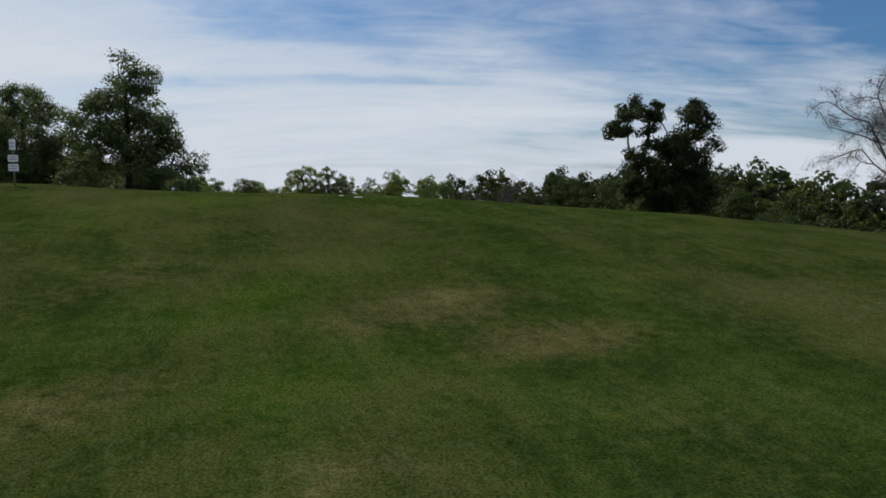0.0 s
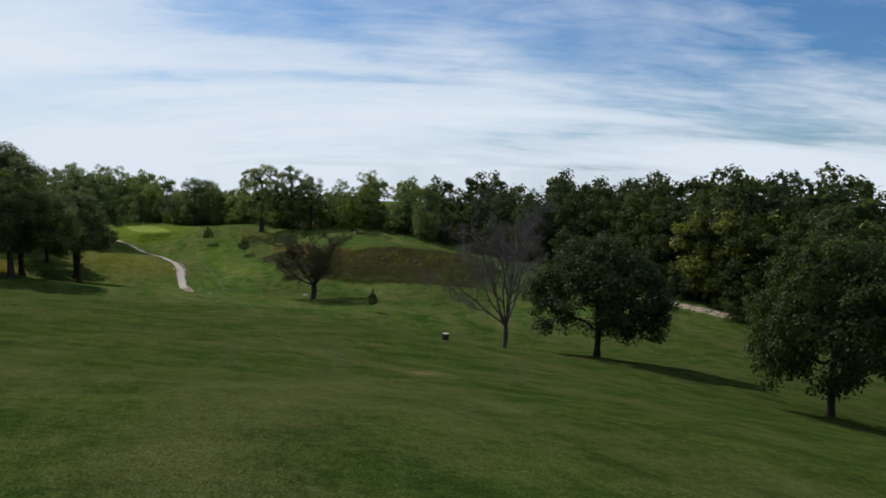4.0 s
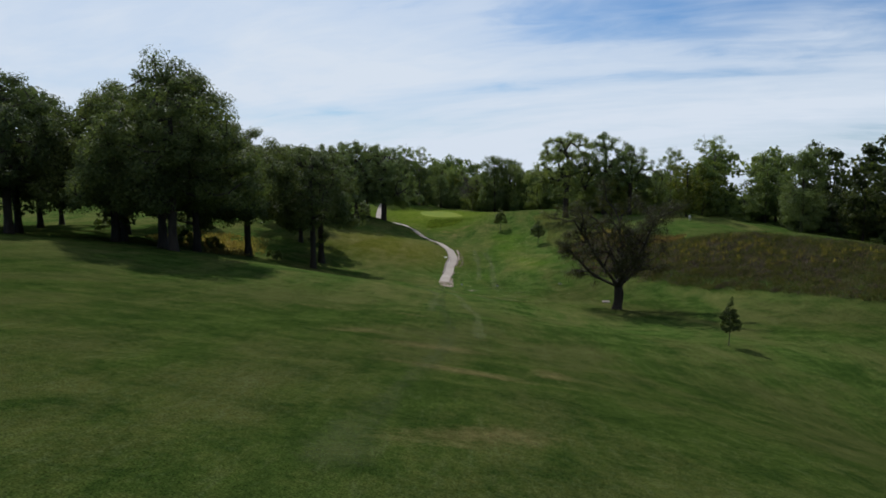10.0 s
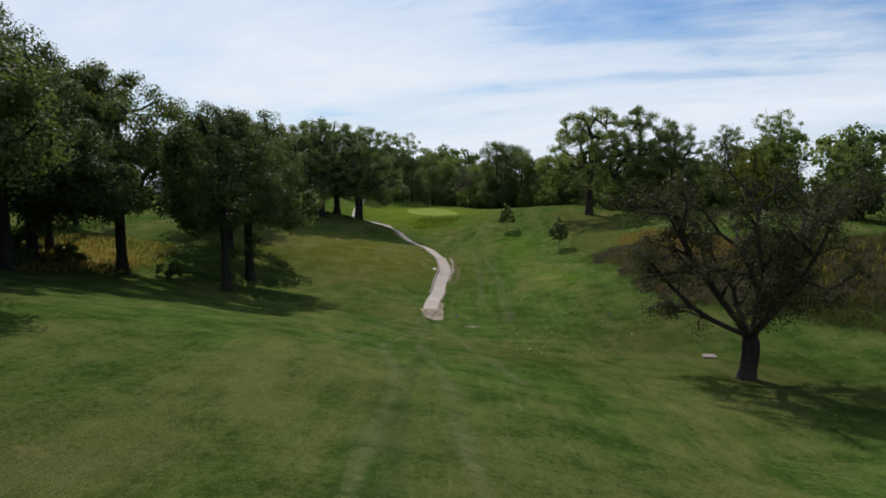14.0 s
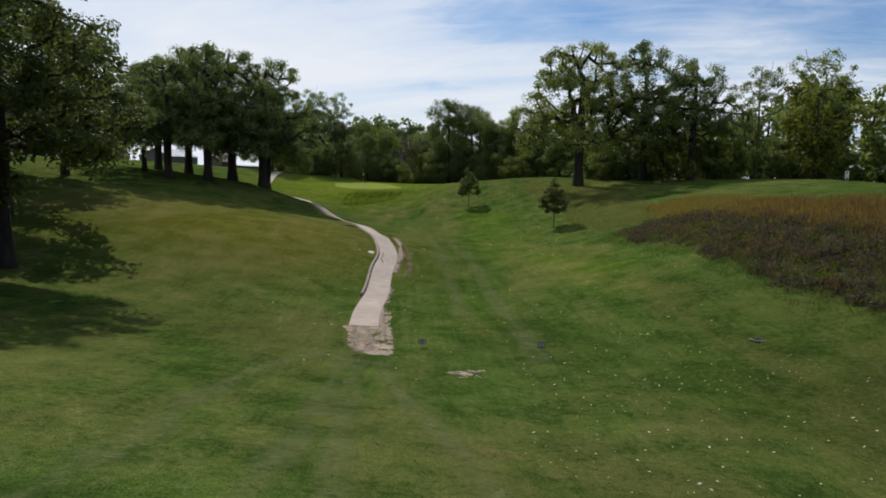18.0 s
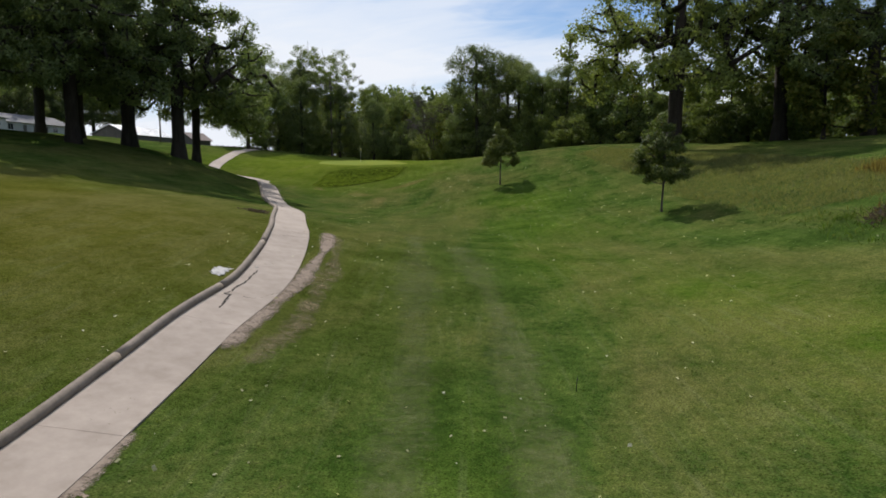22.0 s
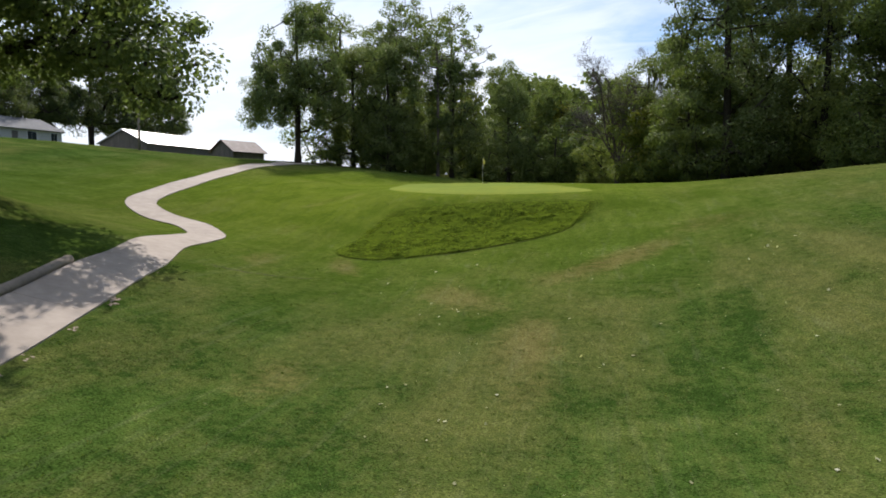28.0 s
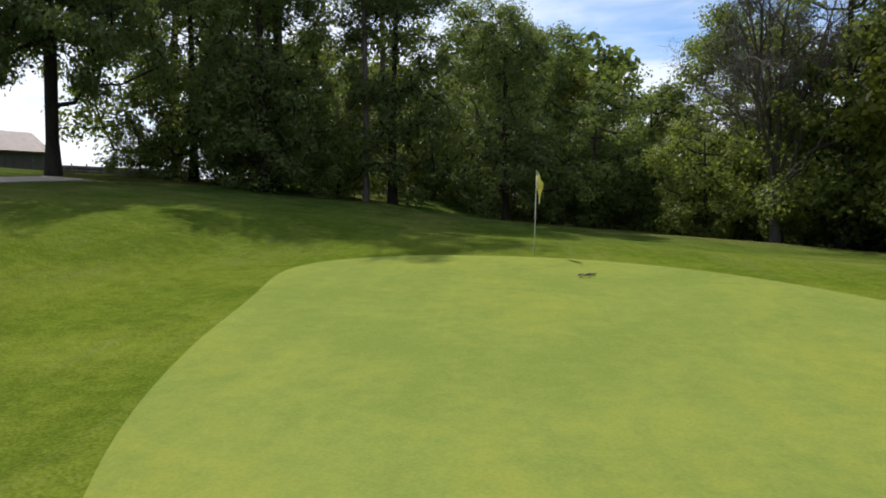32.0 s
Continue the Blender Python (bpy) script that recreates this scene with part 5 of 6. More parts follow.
M_STUBBLE = fading("straw_stubble", (0.19, 0.15, 0.045), (0.33, 0.255, 0.085), 0.92, 0.5, 1.0)
patch("brush_floor", BROWN, 0.05, M_LITTER, "brown dead litter under the brush of the bank", step=1.2, fray=0.012)
patch("prairie_floor", GOLD, 0.04, M_STUBBLE, "straw-coloured stubble under the prairie grass", step=1.2, fray=0.012)
blades(grass_rng, "prairie_grass", GOLD, 3800, (0.35, 0.8), 0.026, M_STRAW, "tall straw-coloured prairie grass on the bank", "tall grass", 0.3, tuft=8, spread_r=0.35, lean=0.25)
WEST_BRUSH = [(-55, 281.5), (-50, 283), (-44, 281), (-39.4, 268), (-34, 259), (-26, 256), (-26, 236), (-36, 241), (-42, 250.5), (-45.5, 259), (-48, 266), (-52.8, 273)]
EAST_BRUSH = [(-28, 256.5), (-22, 254.5), (-8, 247), (12, 240), (18, 225), (9, 211), (-10, 222.5), (-28, 235)]
patch("weed_floor", REDDISH, 0.03, M_WEEDY, "olive and straw weeds on the shoulder of the bank", step=1.2, fray=0.02)
blades(grass_rng, "brush", WEST_BRUSH, 2600, (0.12, 0.45), 0.016, M_RUSSET, "low brown brush and dead weeds on the bank", "brush", 0.6, tuft=14, spread_r=0.5, lean=1.6, scale=0.5)
blades(grass_rng, "brush", EAST_BRUSH, 3000, (0.2, 0.6), 0.018, M_RUSSET, "brown brush thinning out among the weeds of the bank", "brush", 0.85, tuft=12, spread_r=0.5, lean=1.0, scale=0.4)
mounds(grass_rng, WEST_BRUSH, 330, (0.45, 1.05), 190, M_RUSSET, "rounded mounds of dead grey-brown brush on the bank", "brush")
mounds(grass_rng, WEST_BRUSH, 70, (0.4, 0.8), 150, M_OLIVE, "mounds of dull green weeds in the brush", "weeds")
mounds(grass_rng, EAST_BRUSH, 130, (0.45, 0.95), 150, M_RUSSET, "scattered mounds of dead brush among weeds", "brush")
mounds(grass_rng, EAST_BRUSH, 150, (0.4, 0.9), 150, M_OLIVE, "mounds of olive weeds on the bank", "weeds")
blades(grass_rng, "red_stalks", REDDISH, 900, (0.4, 1.15), 0.016, M_REDSTEM, "reddish-brown dry stalks along the top of the bank", "weeds", 0.7, tuft=12, spread_r=0.4, lean=0.3, scale=0.4)
blades(grass_rng, "shoulder_weeds", REDDISH, 700, (0.25, 0.6), 0.03, M_GOLDEN, "yellow-green weeds on the shoulder of the bank", "weeds", 0.8, tuft=8, spread_r=0.4, lean=0.4, scale=0.35)
blades(grass_rng, "dead_stalks", WEST_BRUSH, 150, (0.7, 1.3), 0.014, M_REDSTEM, "taller dry stalks standing out of the brush", "weeds", 0.9, tuft=9, spread_r=0.25, lean=0.18, scale=0.45)
blades(grass_rng, "weeds", EAST_BRUSH, 3600, (0.3, 0.9), 0.03, M_OLIVE, "olive green weeds among the dry brush", "weeds", 0.8, tuft=9, spread_r=0.4, lean=0.5, scale=0.3)
blades(grass_rng, "weeds", WEST_BRUSH, 900, (0.25, 0.7), 0.03, M_ROUGHLEAF, "green weeds at the foot of the dry brush", "weeds", 0.9, tuft=7, spread_r=0.35, lean=0.6, scale=0.3)
blades(grass_rng, "goldenrod", [(-34, 254), (-22, 251), (-6, 244), (8, 236), (12, 228), (-8, 230), (-24, 240)], 130, (0.6, 1.2), 0.03, M_GOLDEN, "yellow flowering weeds on the bank", "weeds", 0.9, tuft=10, spread_r=0.25, lean=0.2, scale=0.4)
blades(grass_rng, "weedy_edge", [(-59, 285), (-55, 274), (-49.5, 264), (-46, 256), (-43, 247.5), (-36, 238.5), (-26, 232.5), (-10, 220), (-10.5, 224.5), (-27, 236.5), (-36, 243), (-41, 251.5), (-44.5, 259.5), (-47, 266.5), (-51.8, 274), (-55, 284)], 1500, (0.10, 0.40), 0.02, M_ROUGHLEAF, "ragged uncut grass along the foot of the brush", "grass", 0.6, tuft=8, spread_r=0.3, lean=0.8, scale=0.6)
blades(grass_rng, "long_grass", [(-79, 334), (-68, 314), (-64, 300), (-58, 286), (-51, 286), (-52, 300), (-58, 316), (-66, 328), (-77, 339)], 8000, (0.12, 0.32), 0.016, M_PALEGRASS, "longer pale seeding grass on the slope", "grass", 0.4, tuft=7, spread_r=0.3, lean=0.7)
patch("ravine_floor", [(-98, 208), (-94, 204), (-99, 220), (-110, 236), (-122, 230), (-116, 212)], 0.05, M_STUBBLE, "dry straw-coloured ground under the grove", step=1.5, fray=0.02)
blades(grass_rng, "ravine_grass", [(-100, 205), (-92, 200), (-99, 222), (-112, 240), (-125, 232), (-118, 210)], 1500, (0.4, 0.9), 0.06, M_STRAW, "dry grass under the oaks of the grove", "grass", 0.6, tuft=4, spread_r=0.3)
blades(grass_rng, "bank_tufts", [(-115.4, 329.4), (-117, 332), (-117.2, 334.6), (-114, 336), (-110, 337.4), (-107, 338.8), (-106.8, 337), (-107.8, 334.6), (-109.5, 332.3), (-111.5, 330), (-113.5, 328.6)], 1700, (0.04, 0.14), 0.010, M_BANK, "tufts of longer grass on the bank", "grass", 0.95, tuft=20, spread_r=0.10, lean=0.9, scale=1.1)

# wheel tracks: lines of flattened pale grass that fan out from the end of the path
M_FLAT = fading("flattened_grass", (0.115, 0.136, 0.050), (0.200, 0.215, 0.095), 0.44, 0.9)
# darker copy of the track grass, dimmed like the hill turf
M_FLAT_HILL = fading("flattened_hill_grass", (0.066, 0.082, 0.030), (0.115, 0.132, 0.054), 0.34, 0.9)
M_THIN = fading("thin_straw_grass", (0.15, 0.125, 0.065), (0.27, 0.225, 0.135), 0.85, 3.0)
M_DUST = fading("dusty_earth", (0.235, 0.184, 0.142), (0.39, 0.318, 0.252), 0.97, 2.2)


def ribbon(name, way, wide, mat, label, category, lift=0.025, seed=1, peak=1.0):
    """A strip on the ground along a line, fading towards its sides and ends."""
    rng = np.random.default_rng(seed)
    line = smooth_line(way, 0.3)
    side, n, m = side_of(line), len(line), 9
    across = np.linspace(-1, 1, m)
    girth = wide * (0.8 + 0.35 * np.sin(np.arange(n) * 0.23 + rng.uniform(0, 6)) * np.sin(np.arange(n) * 0.071))
    p = line[:, None, :] + side[:, None, :] * (girth[:, None] * across[None, :])[:, :, None]
    z = land(p[..., 0], p[..., 1]) + lift
    ends = np.clip(np.minimum(np.arange(n), np.arange(n)[::-1]) / 5, 0, 1)
    cover = (np.cos(across * math.pi / 2)[None, :] ** 0.8) * ends[:, None] * peak
    v = np.concatenate([p, z[..., None]], 2).reshape(-1, 3)
    i = (np.arange(n - 1)[:, None] * m + np.arange(m - 1)[None, :]).ravel()
    me = mesh_of(name, v, np.stack([i, i + 1, i + m + 1, i + m], 1), mat, smooth=True)
    me.attributes.new("cover", "FLOAT", "POINT").data.foreach_set("value", cover.ravel().astype(np.float32))
    return tagged(new(name, me), label=label, category=category, kind="stuff")


for way, wide in [([(-64.5, 233.3), (-63.1, 228), (-59.9, 220.2), (-58, 215.6), (-52, 200), (-45.2, 189.3), (-40.1, 177.7), (-36, 169.1)], 0.22), ([(-63.6, 232), (-62, 227.5), (-60.1, 222.9), (-57.1, 216.6), (-50.5, 203), (-42.6, 190.3), (-37.7, 181.2), (-32.6, 171.7), (-27, 158)], 0.22),
                  ([(-63, 231.8), (-59.2, 225.6), (-56.9, 222.3), (-54.2, 218.4), (-47, 206), (-38, 192)], 0.25), ([(-64.5, 233.3), (-65.4, 226.7), (-63.8, 219.6), (-60.2, 211.4), (-54, 196)], 0.25), ([(-57.1, 219.1), (-42.1, 184.3), (-36.9, 173.6), (-30, 160), (-22.2, 139.4), (-16, 122)], 0.25),
                  ([(4.5, 113.2), (4.4, 103.6), (4.1, 95.9), (3.7, 88)], 0.20), ([(5.9, 112), (5.7, 103), (5.4, 95)], 0.20), ([(-16.1, 98.7), (-13.1, 89.5), (-11.3, 82)], 0.25), ([(-10.1, 109.9), (-8, 97.9), (-6.8, 88.2), (-6.5, 82)], 0.25),
                  ([(-77.9, 286.6), (-69.1, 269.8), (-62.1, 252.9), (-57.9, 243.1), (-54, 233)], 0.35), ([(-82, 290), (-73.5, 272), (-66.5, 256), (-62, 244)], 0.35)]:
    on_hill = way[-1][1] < 150
    ribbon("wheel_track", way, wide * 6.0, M_FLAT_HILL if on_hill else M_FLAT, "flattened pale grass in a wheel track", "grass", seed=int(way[0][1] * 7), peak=0.90)
ribbon("thin_grass", [(-82.0, 279), (-79.6, 275.2), (-77.2, 271), (-75.4, 267.0), (-74.1, 264), (-73.2, 260.8), (-72.2, 257.5)], 1.25, M_THIN, "thin straw-pale grass beside the bare earth", "grass", 0.02, 3, 0.85)
ribbon("dusty_strip", [(-83.0, 279.6), (-81.0, 276.7), (-79.0, 273.1), (-77.7, 270.1), (-76.5, 267.3), (-75.6, 264.6), (-74.6, 261.4), (-73.5, 258.2)], 0.85, M_DUST, "strip of bare trodden earth beside the cart path", "bare earth", 0.035, 4)

ribbon("dusty_strip", [(-72.6, 255.8), (-71.3, 252.2), (-69.9, 248.2), (-68.5, 244.8), (-67.2, 241.8), (-66.0, 239.3), (-64.8, 236.6), (-63.3, 233.6)], 0.62, M_DUST, "strip of bare trodden earth along the path's edge", "bare earth", 0.03, 5)
ribbon("dusty_strip", [(-68.3, 240.6), (-67.2, 238.8), (-66.1, 236.6), (-65.0, 234.4), (-64.2, 232.6), (-63.6, 230.6)], 1.5, M_DUST, "pale trodden earth running off the end of the path", "bare earth", 0.022, 6)

# fallen leaves
lx, ly = scatter(grass_rng, [(-40, 226), (-48, 232), (-64, 226), (-76, 240), (-92, 300), (-118, 335), (-80, 335), (-48, 262)], 1500, 0.7, 0.22)
mx, my = scatter(grass_rng, [(-56, 236), (-50, 244), (-40, 236), (-38, 222), (-42, 214), (-52, 216)], 320, 0.5, 0.3)
lx, ly = np.concatenate([lx, mx]), np.concatenate([ly, my])
lz = land(lx, ly) + 0.03
la = grass_rng.uniform(0, 2 * math.pi, len(lx))
ls = 0.018 + 0.062 * grass_rng.uniform(0, 1, len(lx)) ** 2
tilt = grass_rng.normal(size=len(lx)) * 0.3
tagged(new("fallen_leaves", quads_mesh("fallen_leaves", np.stack([lx, ly, lz], 1), np.stack([np.cos(la), np.sin(la), tilt], 1) * ls[:, None], np.stack([-np.sin(la), np.cos(la), tilt], 1) * ls[:, None] * 0.7, M_FALLEN)), label="pale fallen leaves scattered over the grass", category="leaves", kind="stuff")

# worn earth: many small ragged patches that merge


def worn(outline, density, label, seed, grid=0.065, fringe=0):
    """Bare soil inside an outline: ragged islands on a fine grid, thicker towards the middle."""
    rng = np.random.default_rng(seed)
    p = np.array(outline, float)
    lo, hi = p.min(0) - 0.6, p.max(0) + 0.6
    xs, ys = np.arange(lo[0], hi[0], grid), np.arange(lo[1], hi[1], grid)
    X, Y = np.meshgrid(xs, ys)
    field = np.zeros_like(X)
    for w, amp in ((0.5, 1.0), (0.24, 0.8), (0.13, 0.5)):
        ph = rng.uniform(0, 6.28, 6)
        field += amp * np.sin(X / w + ph[0] + 1.7 * np.sin(Y / w * 0.8 + ph[1])) * np.sin(Y / w * 1.1 + ph[2] + 1.3 * np.sin(X / w * 0.7 + ph[3]))
    mask = inside(X.ravel(), Y.ravel(), p).reshape(X.shape).astype(float)
    for _ in range(3):
        mask = (mask + np.roll(mask, 2, 0) + np.roll(mask, -2, 0) + np.roll(mask, 2, 1) + np.roll(mask, -2, 1)) / 5
    field = (field - field.mean()) / field.std()
    keep = (mask > 0.25) & (field + rng.normal(size=X.shape) * 0.45 + (mask - 0.75) * 2.0 > density)
    nx_ = len(xs)
    jx, jy = rng.normal(size=X.shape) * grid * 0.25, rng.normal(size=X.shape) * grid * 0.25
    v = np.stack([(X + jx).ravel(), (Y + jy).ravel(), (land(X + jx, Y + jy) + 0.014).ravel()], 1)
    r, c = np.nonzero(keep[:-1, :-1])
    i = r * nx_ + c
    f = np.stack([i, i + 1, i + nx_ + 1, i + nx_], 1)
    used, back = np.unique(f, return_inverse=True)
    # grass creeping back over its edge
    if fringe:
        blades(rng, "edge_grass", outline, fringe, (0.03, 0.08), 0.010, M_ROUGHLEAF, "grass creeping over the bare earth", "grass", 0.8, tuft=10, spread_r=0.12, lean=0.9, scale=1.6)
    return tagged(new("worn_earth", mesh_of("worn_earth", v[used], back.reshape(f.shape), M_DIRT, smooth=True)), label=label, category="bare earth", kind="stuff")


worn([(-68.4, 238.4), (-66.6, 239.2), (-67.3, 241.6), (-68.7, 245.4), (-68.0, 245.4), (-66.6, 241.6), (-65.6, 239.6), (-63.9, 235.8), (-62.9, 233.6), (-62.4, 232.2), (-63.4, 231.7), (-64.9, 232.5), (-65.6, 233.9), (-66.8, 236.3)], -0.35, "bare trodden earth where the cart path ends", 3, fringe=110)
worn([(-68.1, 238.5), (-66.7, 239.1), (-65.7, 236.8), (-64.5, 234.4), (-65.3, 234.2), (-66.7, 235.9)], -0.8, "trodden earth at the foot of the cart path", 4, fringe=40)


for lo, hi, reach, sparse, seed in [(242, 258, 1.3, 1.2, 12), (254, 268, 1.25, 0.6, 13), (276, 320, 1.25, 1.5, 14)]:
    verge = smooth_line([p for p in TRACK if lo < p[1] < hi], 1.0)
    out_way = side_of(verge)
    worn([tuple(p) for p in verge - out_way * 1.0] + [tuple(p) for p in (verge - out_way * reach)[::-1]], sparse, "ragged bare edge along the cart path", seed, 0.08)
worn([(-59.0, 230.2), (-58.3, 231.9), (-57.0, 232.5), (-56.7, 231.0), (-57.5, 229.6)], 1.25, "small bare earth patch in the grass", 6)
worn([(65, 185.5), (55, 198.5), (48.6, 206), (46.4, 203.5), (53, 195.4), (62, 183)], -0.3, "sandy track along the edge of the woods", 10, 0.3)


# ---- flag and small things ----
def on_ground(x, y, lift=0.0):
    return float(land(x, y)) + lift


flag = tagged(new("golf_flag"), label="yellow flag on a slim white pole in the hole", category="golf flag")
flag.matrix_basis = pose(-126.0, 360.1, on_ground(-126.0, 360.1, 0.03), 1.5, 1.2, 0)
part("pole", tube_mesh("pole", [(0, 0, -0.1), (0, 0, 1.2), (0, 0, 2.45)], [0.016, 0.014, 0.010], M_WHITE, 8), flag)
fv, ff = [], []
for i in range(7):
    for j in range(9):
        t, s = i / 6, j / 8
        drop = t * (0.36 + 0.25 * s)
        fv.append((0.012 + 0.20 * t * (1 - 0.5 * s) + 0.02 * math.sin(9 * s), 0.05 * math.sin(7 * t + 4 * s), 2.43 - 0.42 * s - drop))
for i in range(6):
    for j in range(8):
        ff.append((i * 9 + j, i * 9 + j + 1, (i + 1) * 9 + j + 1, (i + 1) * 9 + j))
flag_cloth = part("cloth", mesh_of("cloth", fv, ff, M_YELLOW, smooth=True), flag, "limp yellow cloth")
flag_cloth.modifiers.new("thickness", "SOLIDIFY").thickness = 0.004

stump = tagged(new("tree_stump"), label="sawn tree stump with dark bark and a pale top", category="stump")
stump.matrix_basis = pose(1.8, 162.4, on_ground(1.8, 162.4, -0.08), 0, 4, 30)
sv = []
for k, (r, z) in enumerate([(0.60, 0), (0.53, 0.35), (0.55, 0.9), (0.58, 1.28)]):
    for j in range(18):
        g = 2 * math.pi * j / 18
        q = r * (1 + (0.10 if k < 2 else 0.04) * math.sin(5 * g + k))
        sv.append((math.cos(g) * q, math.sin(g) * q, z))
sf = [(k * 18 + j, k * 18 + (j + 1) % 18, (k + 1) * 18 + (j + 1) % 18, (k + 1) * 18 + j) for k in range(3) for j in range(18)]
part("bark", mesh_of("bark", sv, sf, M_BARK, smooth=True), stump, "dark furrowed bark")
top = [(math.cos(2 * math.pi * j / 18) * 0.57 * (1 + 0.04 * math.sin(10 * math.pi * j / 18 + 3)), math.sin(2 * math.pi * j / 18) * 0.57 * (1 + 0.04 * math.sin(10 * math.pi * j / 18 + 3)), 1.275) for j in range(18)]
part("cut_face", mesh_of("cut_face", top, [tuple(range(18))], M_CUT), stump, "pale sawn wood face")


def small_sign(x, y, turn, words):
    """A little tilted notice on a short stake."""
    sign = tagged(new("ground_sign"), label="small grey notice on a short stake in the grass", category="sign", group="notices by the path")
    sign.matrix_basis = pose(x, y, on_ground(x, y, -0.02), 0, 0, turn)
    sign.scale = (0.68, 0.68, 0.68)
    part("stake", tube_mesh("stake", [(0, 0, -0.1), (0, 0, 0.34)], [0.018, 0.018], M_BLACK, 6), sign)
    board = part("board", box_mesh("board", 0.62, 0.03, 0.40, M_BLACK, 0.008), sign, "black-rimmed board", pose(0, -0.03, 0.30, -18, 0, 0))
    part("face", box_mesh("face", 0.54, 0.006, 0.32, M_SIGN, 0.002), board, "grey printed face", pose(0, -0.0195, 0.04, 0, 0, 0))
    if words:
        curve = bpy.data.curves.new("words", "FONT")
        curve.body, curve.size, curve.extrude, curve.align_x = words, 0.17, 0.002, "CENTER"
        curve.materials.append(M_BLACK)
        part("lettering", curve, board, "black capital letters", pose(0, -0.026, 0.21, 90, 0, 0))
        part("bar", box_mesh("bar", 0.40, 0.004, 0.05, M_BLACK, 0.001), board, "line of small black print", pose(0, -0.0255, 0.10, 0, 0, 0))
    else:
        for k in range(3):
            part("bar", box_mesh("bar", 0.40 - 0.06 * k, 0.004, 0.04, M_BLACK, 0.001), board, "line of small black print", pose(0, -0.0255, 0.28 - 0.09 * k, 0, 0, 0))


small_sign(-61.7, 235.3, 28, "")
small_sign(-55.3, 237.6, 20, "CARTS")

pad = tagged(new("concrete_pad", box_mesh("concrete_pad", 1.15, 0.95, 0.24, M_KERB, 0.04)), label="raised square concrete slab in the grass", category="concrete slab")
pad.matrix_basis = pose(-31.4, 222.4, on_ground(-31.4, 222.4, -0.06), 4, 0, 18)

for x, y, turn, w in [(-4.3, 34.7, 20, 0.42), (-5.3, 35.7, 50, 0.28)]:
    stone = tagged(new("tee_stone", box_mesh("tee_stone", w, w * 0.8, 0.05, M_WHITE, 0.02)), label="flat white marker stone let into the turf", category="marker stone", group="tee markers")
    stone.matrix_basis = pose(x, y, on_ground(x, y, -0.04), 1, 1, turn)
bm = bmesh.new()
bmesh.ops.create_uvsphere(bm, u_segments=14, v_segments=8, radius=0.09)
ball = bpy.data.meshes.new("ball")
bm.to_mesh(ball)
bm.free()
ball.materials.append(M_WHITE)
for x, y in [(-10.3, 45.5), (-17.3, 44.4)]:
    marker = tagged(new("tee_marker"), label="small white ball on a short dark stake marking the tee", category="tee marker", group="tee markers")
    marker.matrix_basis = pose(x, y, on_ground(x, y, -0.05))
    part("stake", tube_mesh("stake", [(0, 0, 0), (0, 0, 0.14)], [0.04, 0.035], M_BLACK, 10), marker)
    part("ball", ball, marker, "round white ball", pose(0, 0, 0.19))

# hole sign beside the first tee
board_sign = tagged(new("hole_sign"), label="stacked white notice boards on a post beside the tee", category="sign")
board_sign.matrix_basis = pose(-23.2, 37.6, on_ground(-23.2, 37.6, -0.35), 0, 0, 20)
part("post", tube_mesh("post", [(0, 0, 0), (0, 0, 2.9)], [0.05, 0.05], M_POST, 8), board_sign)
for z, w, h in [(2.25, 0.30, 0.55), (1.62, 0.48, 0.36), (1.12, 0.48, 0.38)]:
    panel = part("panel", box_mesh("panel", w, 0.035, h, M_WHITE, 0.008), board_sign, "", pose(0, -0.07, z))
    for k in range(2):
        part("bar", box_mesh("bar", w * 0.7, 0.004, 0.05, M_SIGN, 0.001), panel, "grey line of print", pose(0, -0.0195, h * (0.62 - 0.34 * k)))


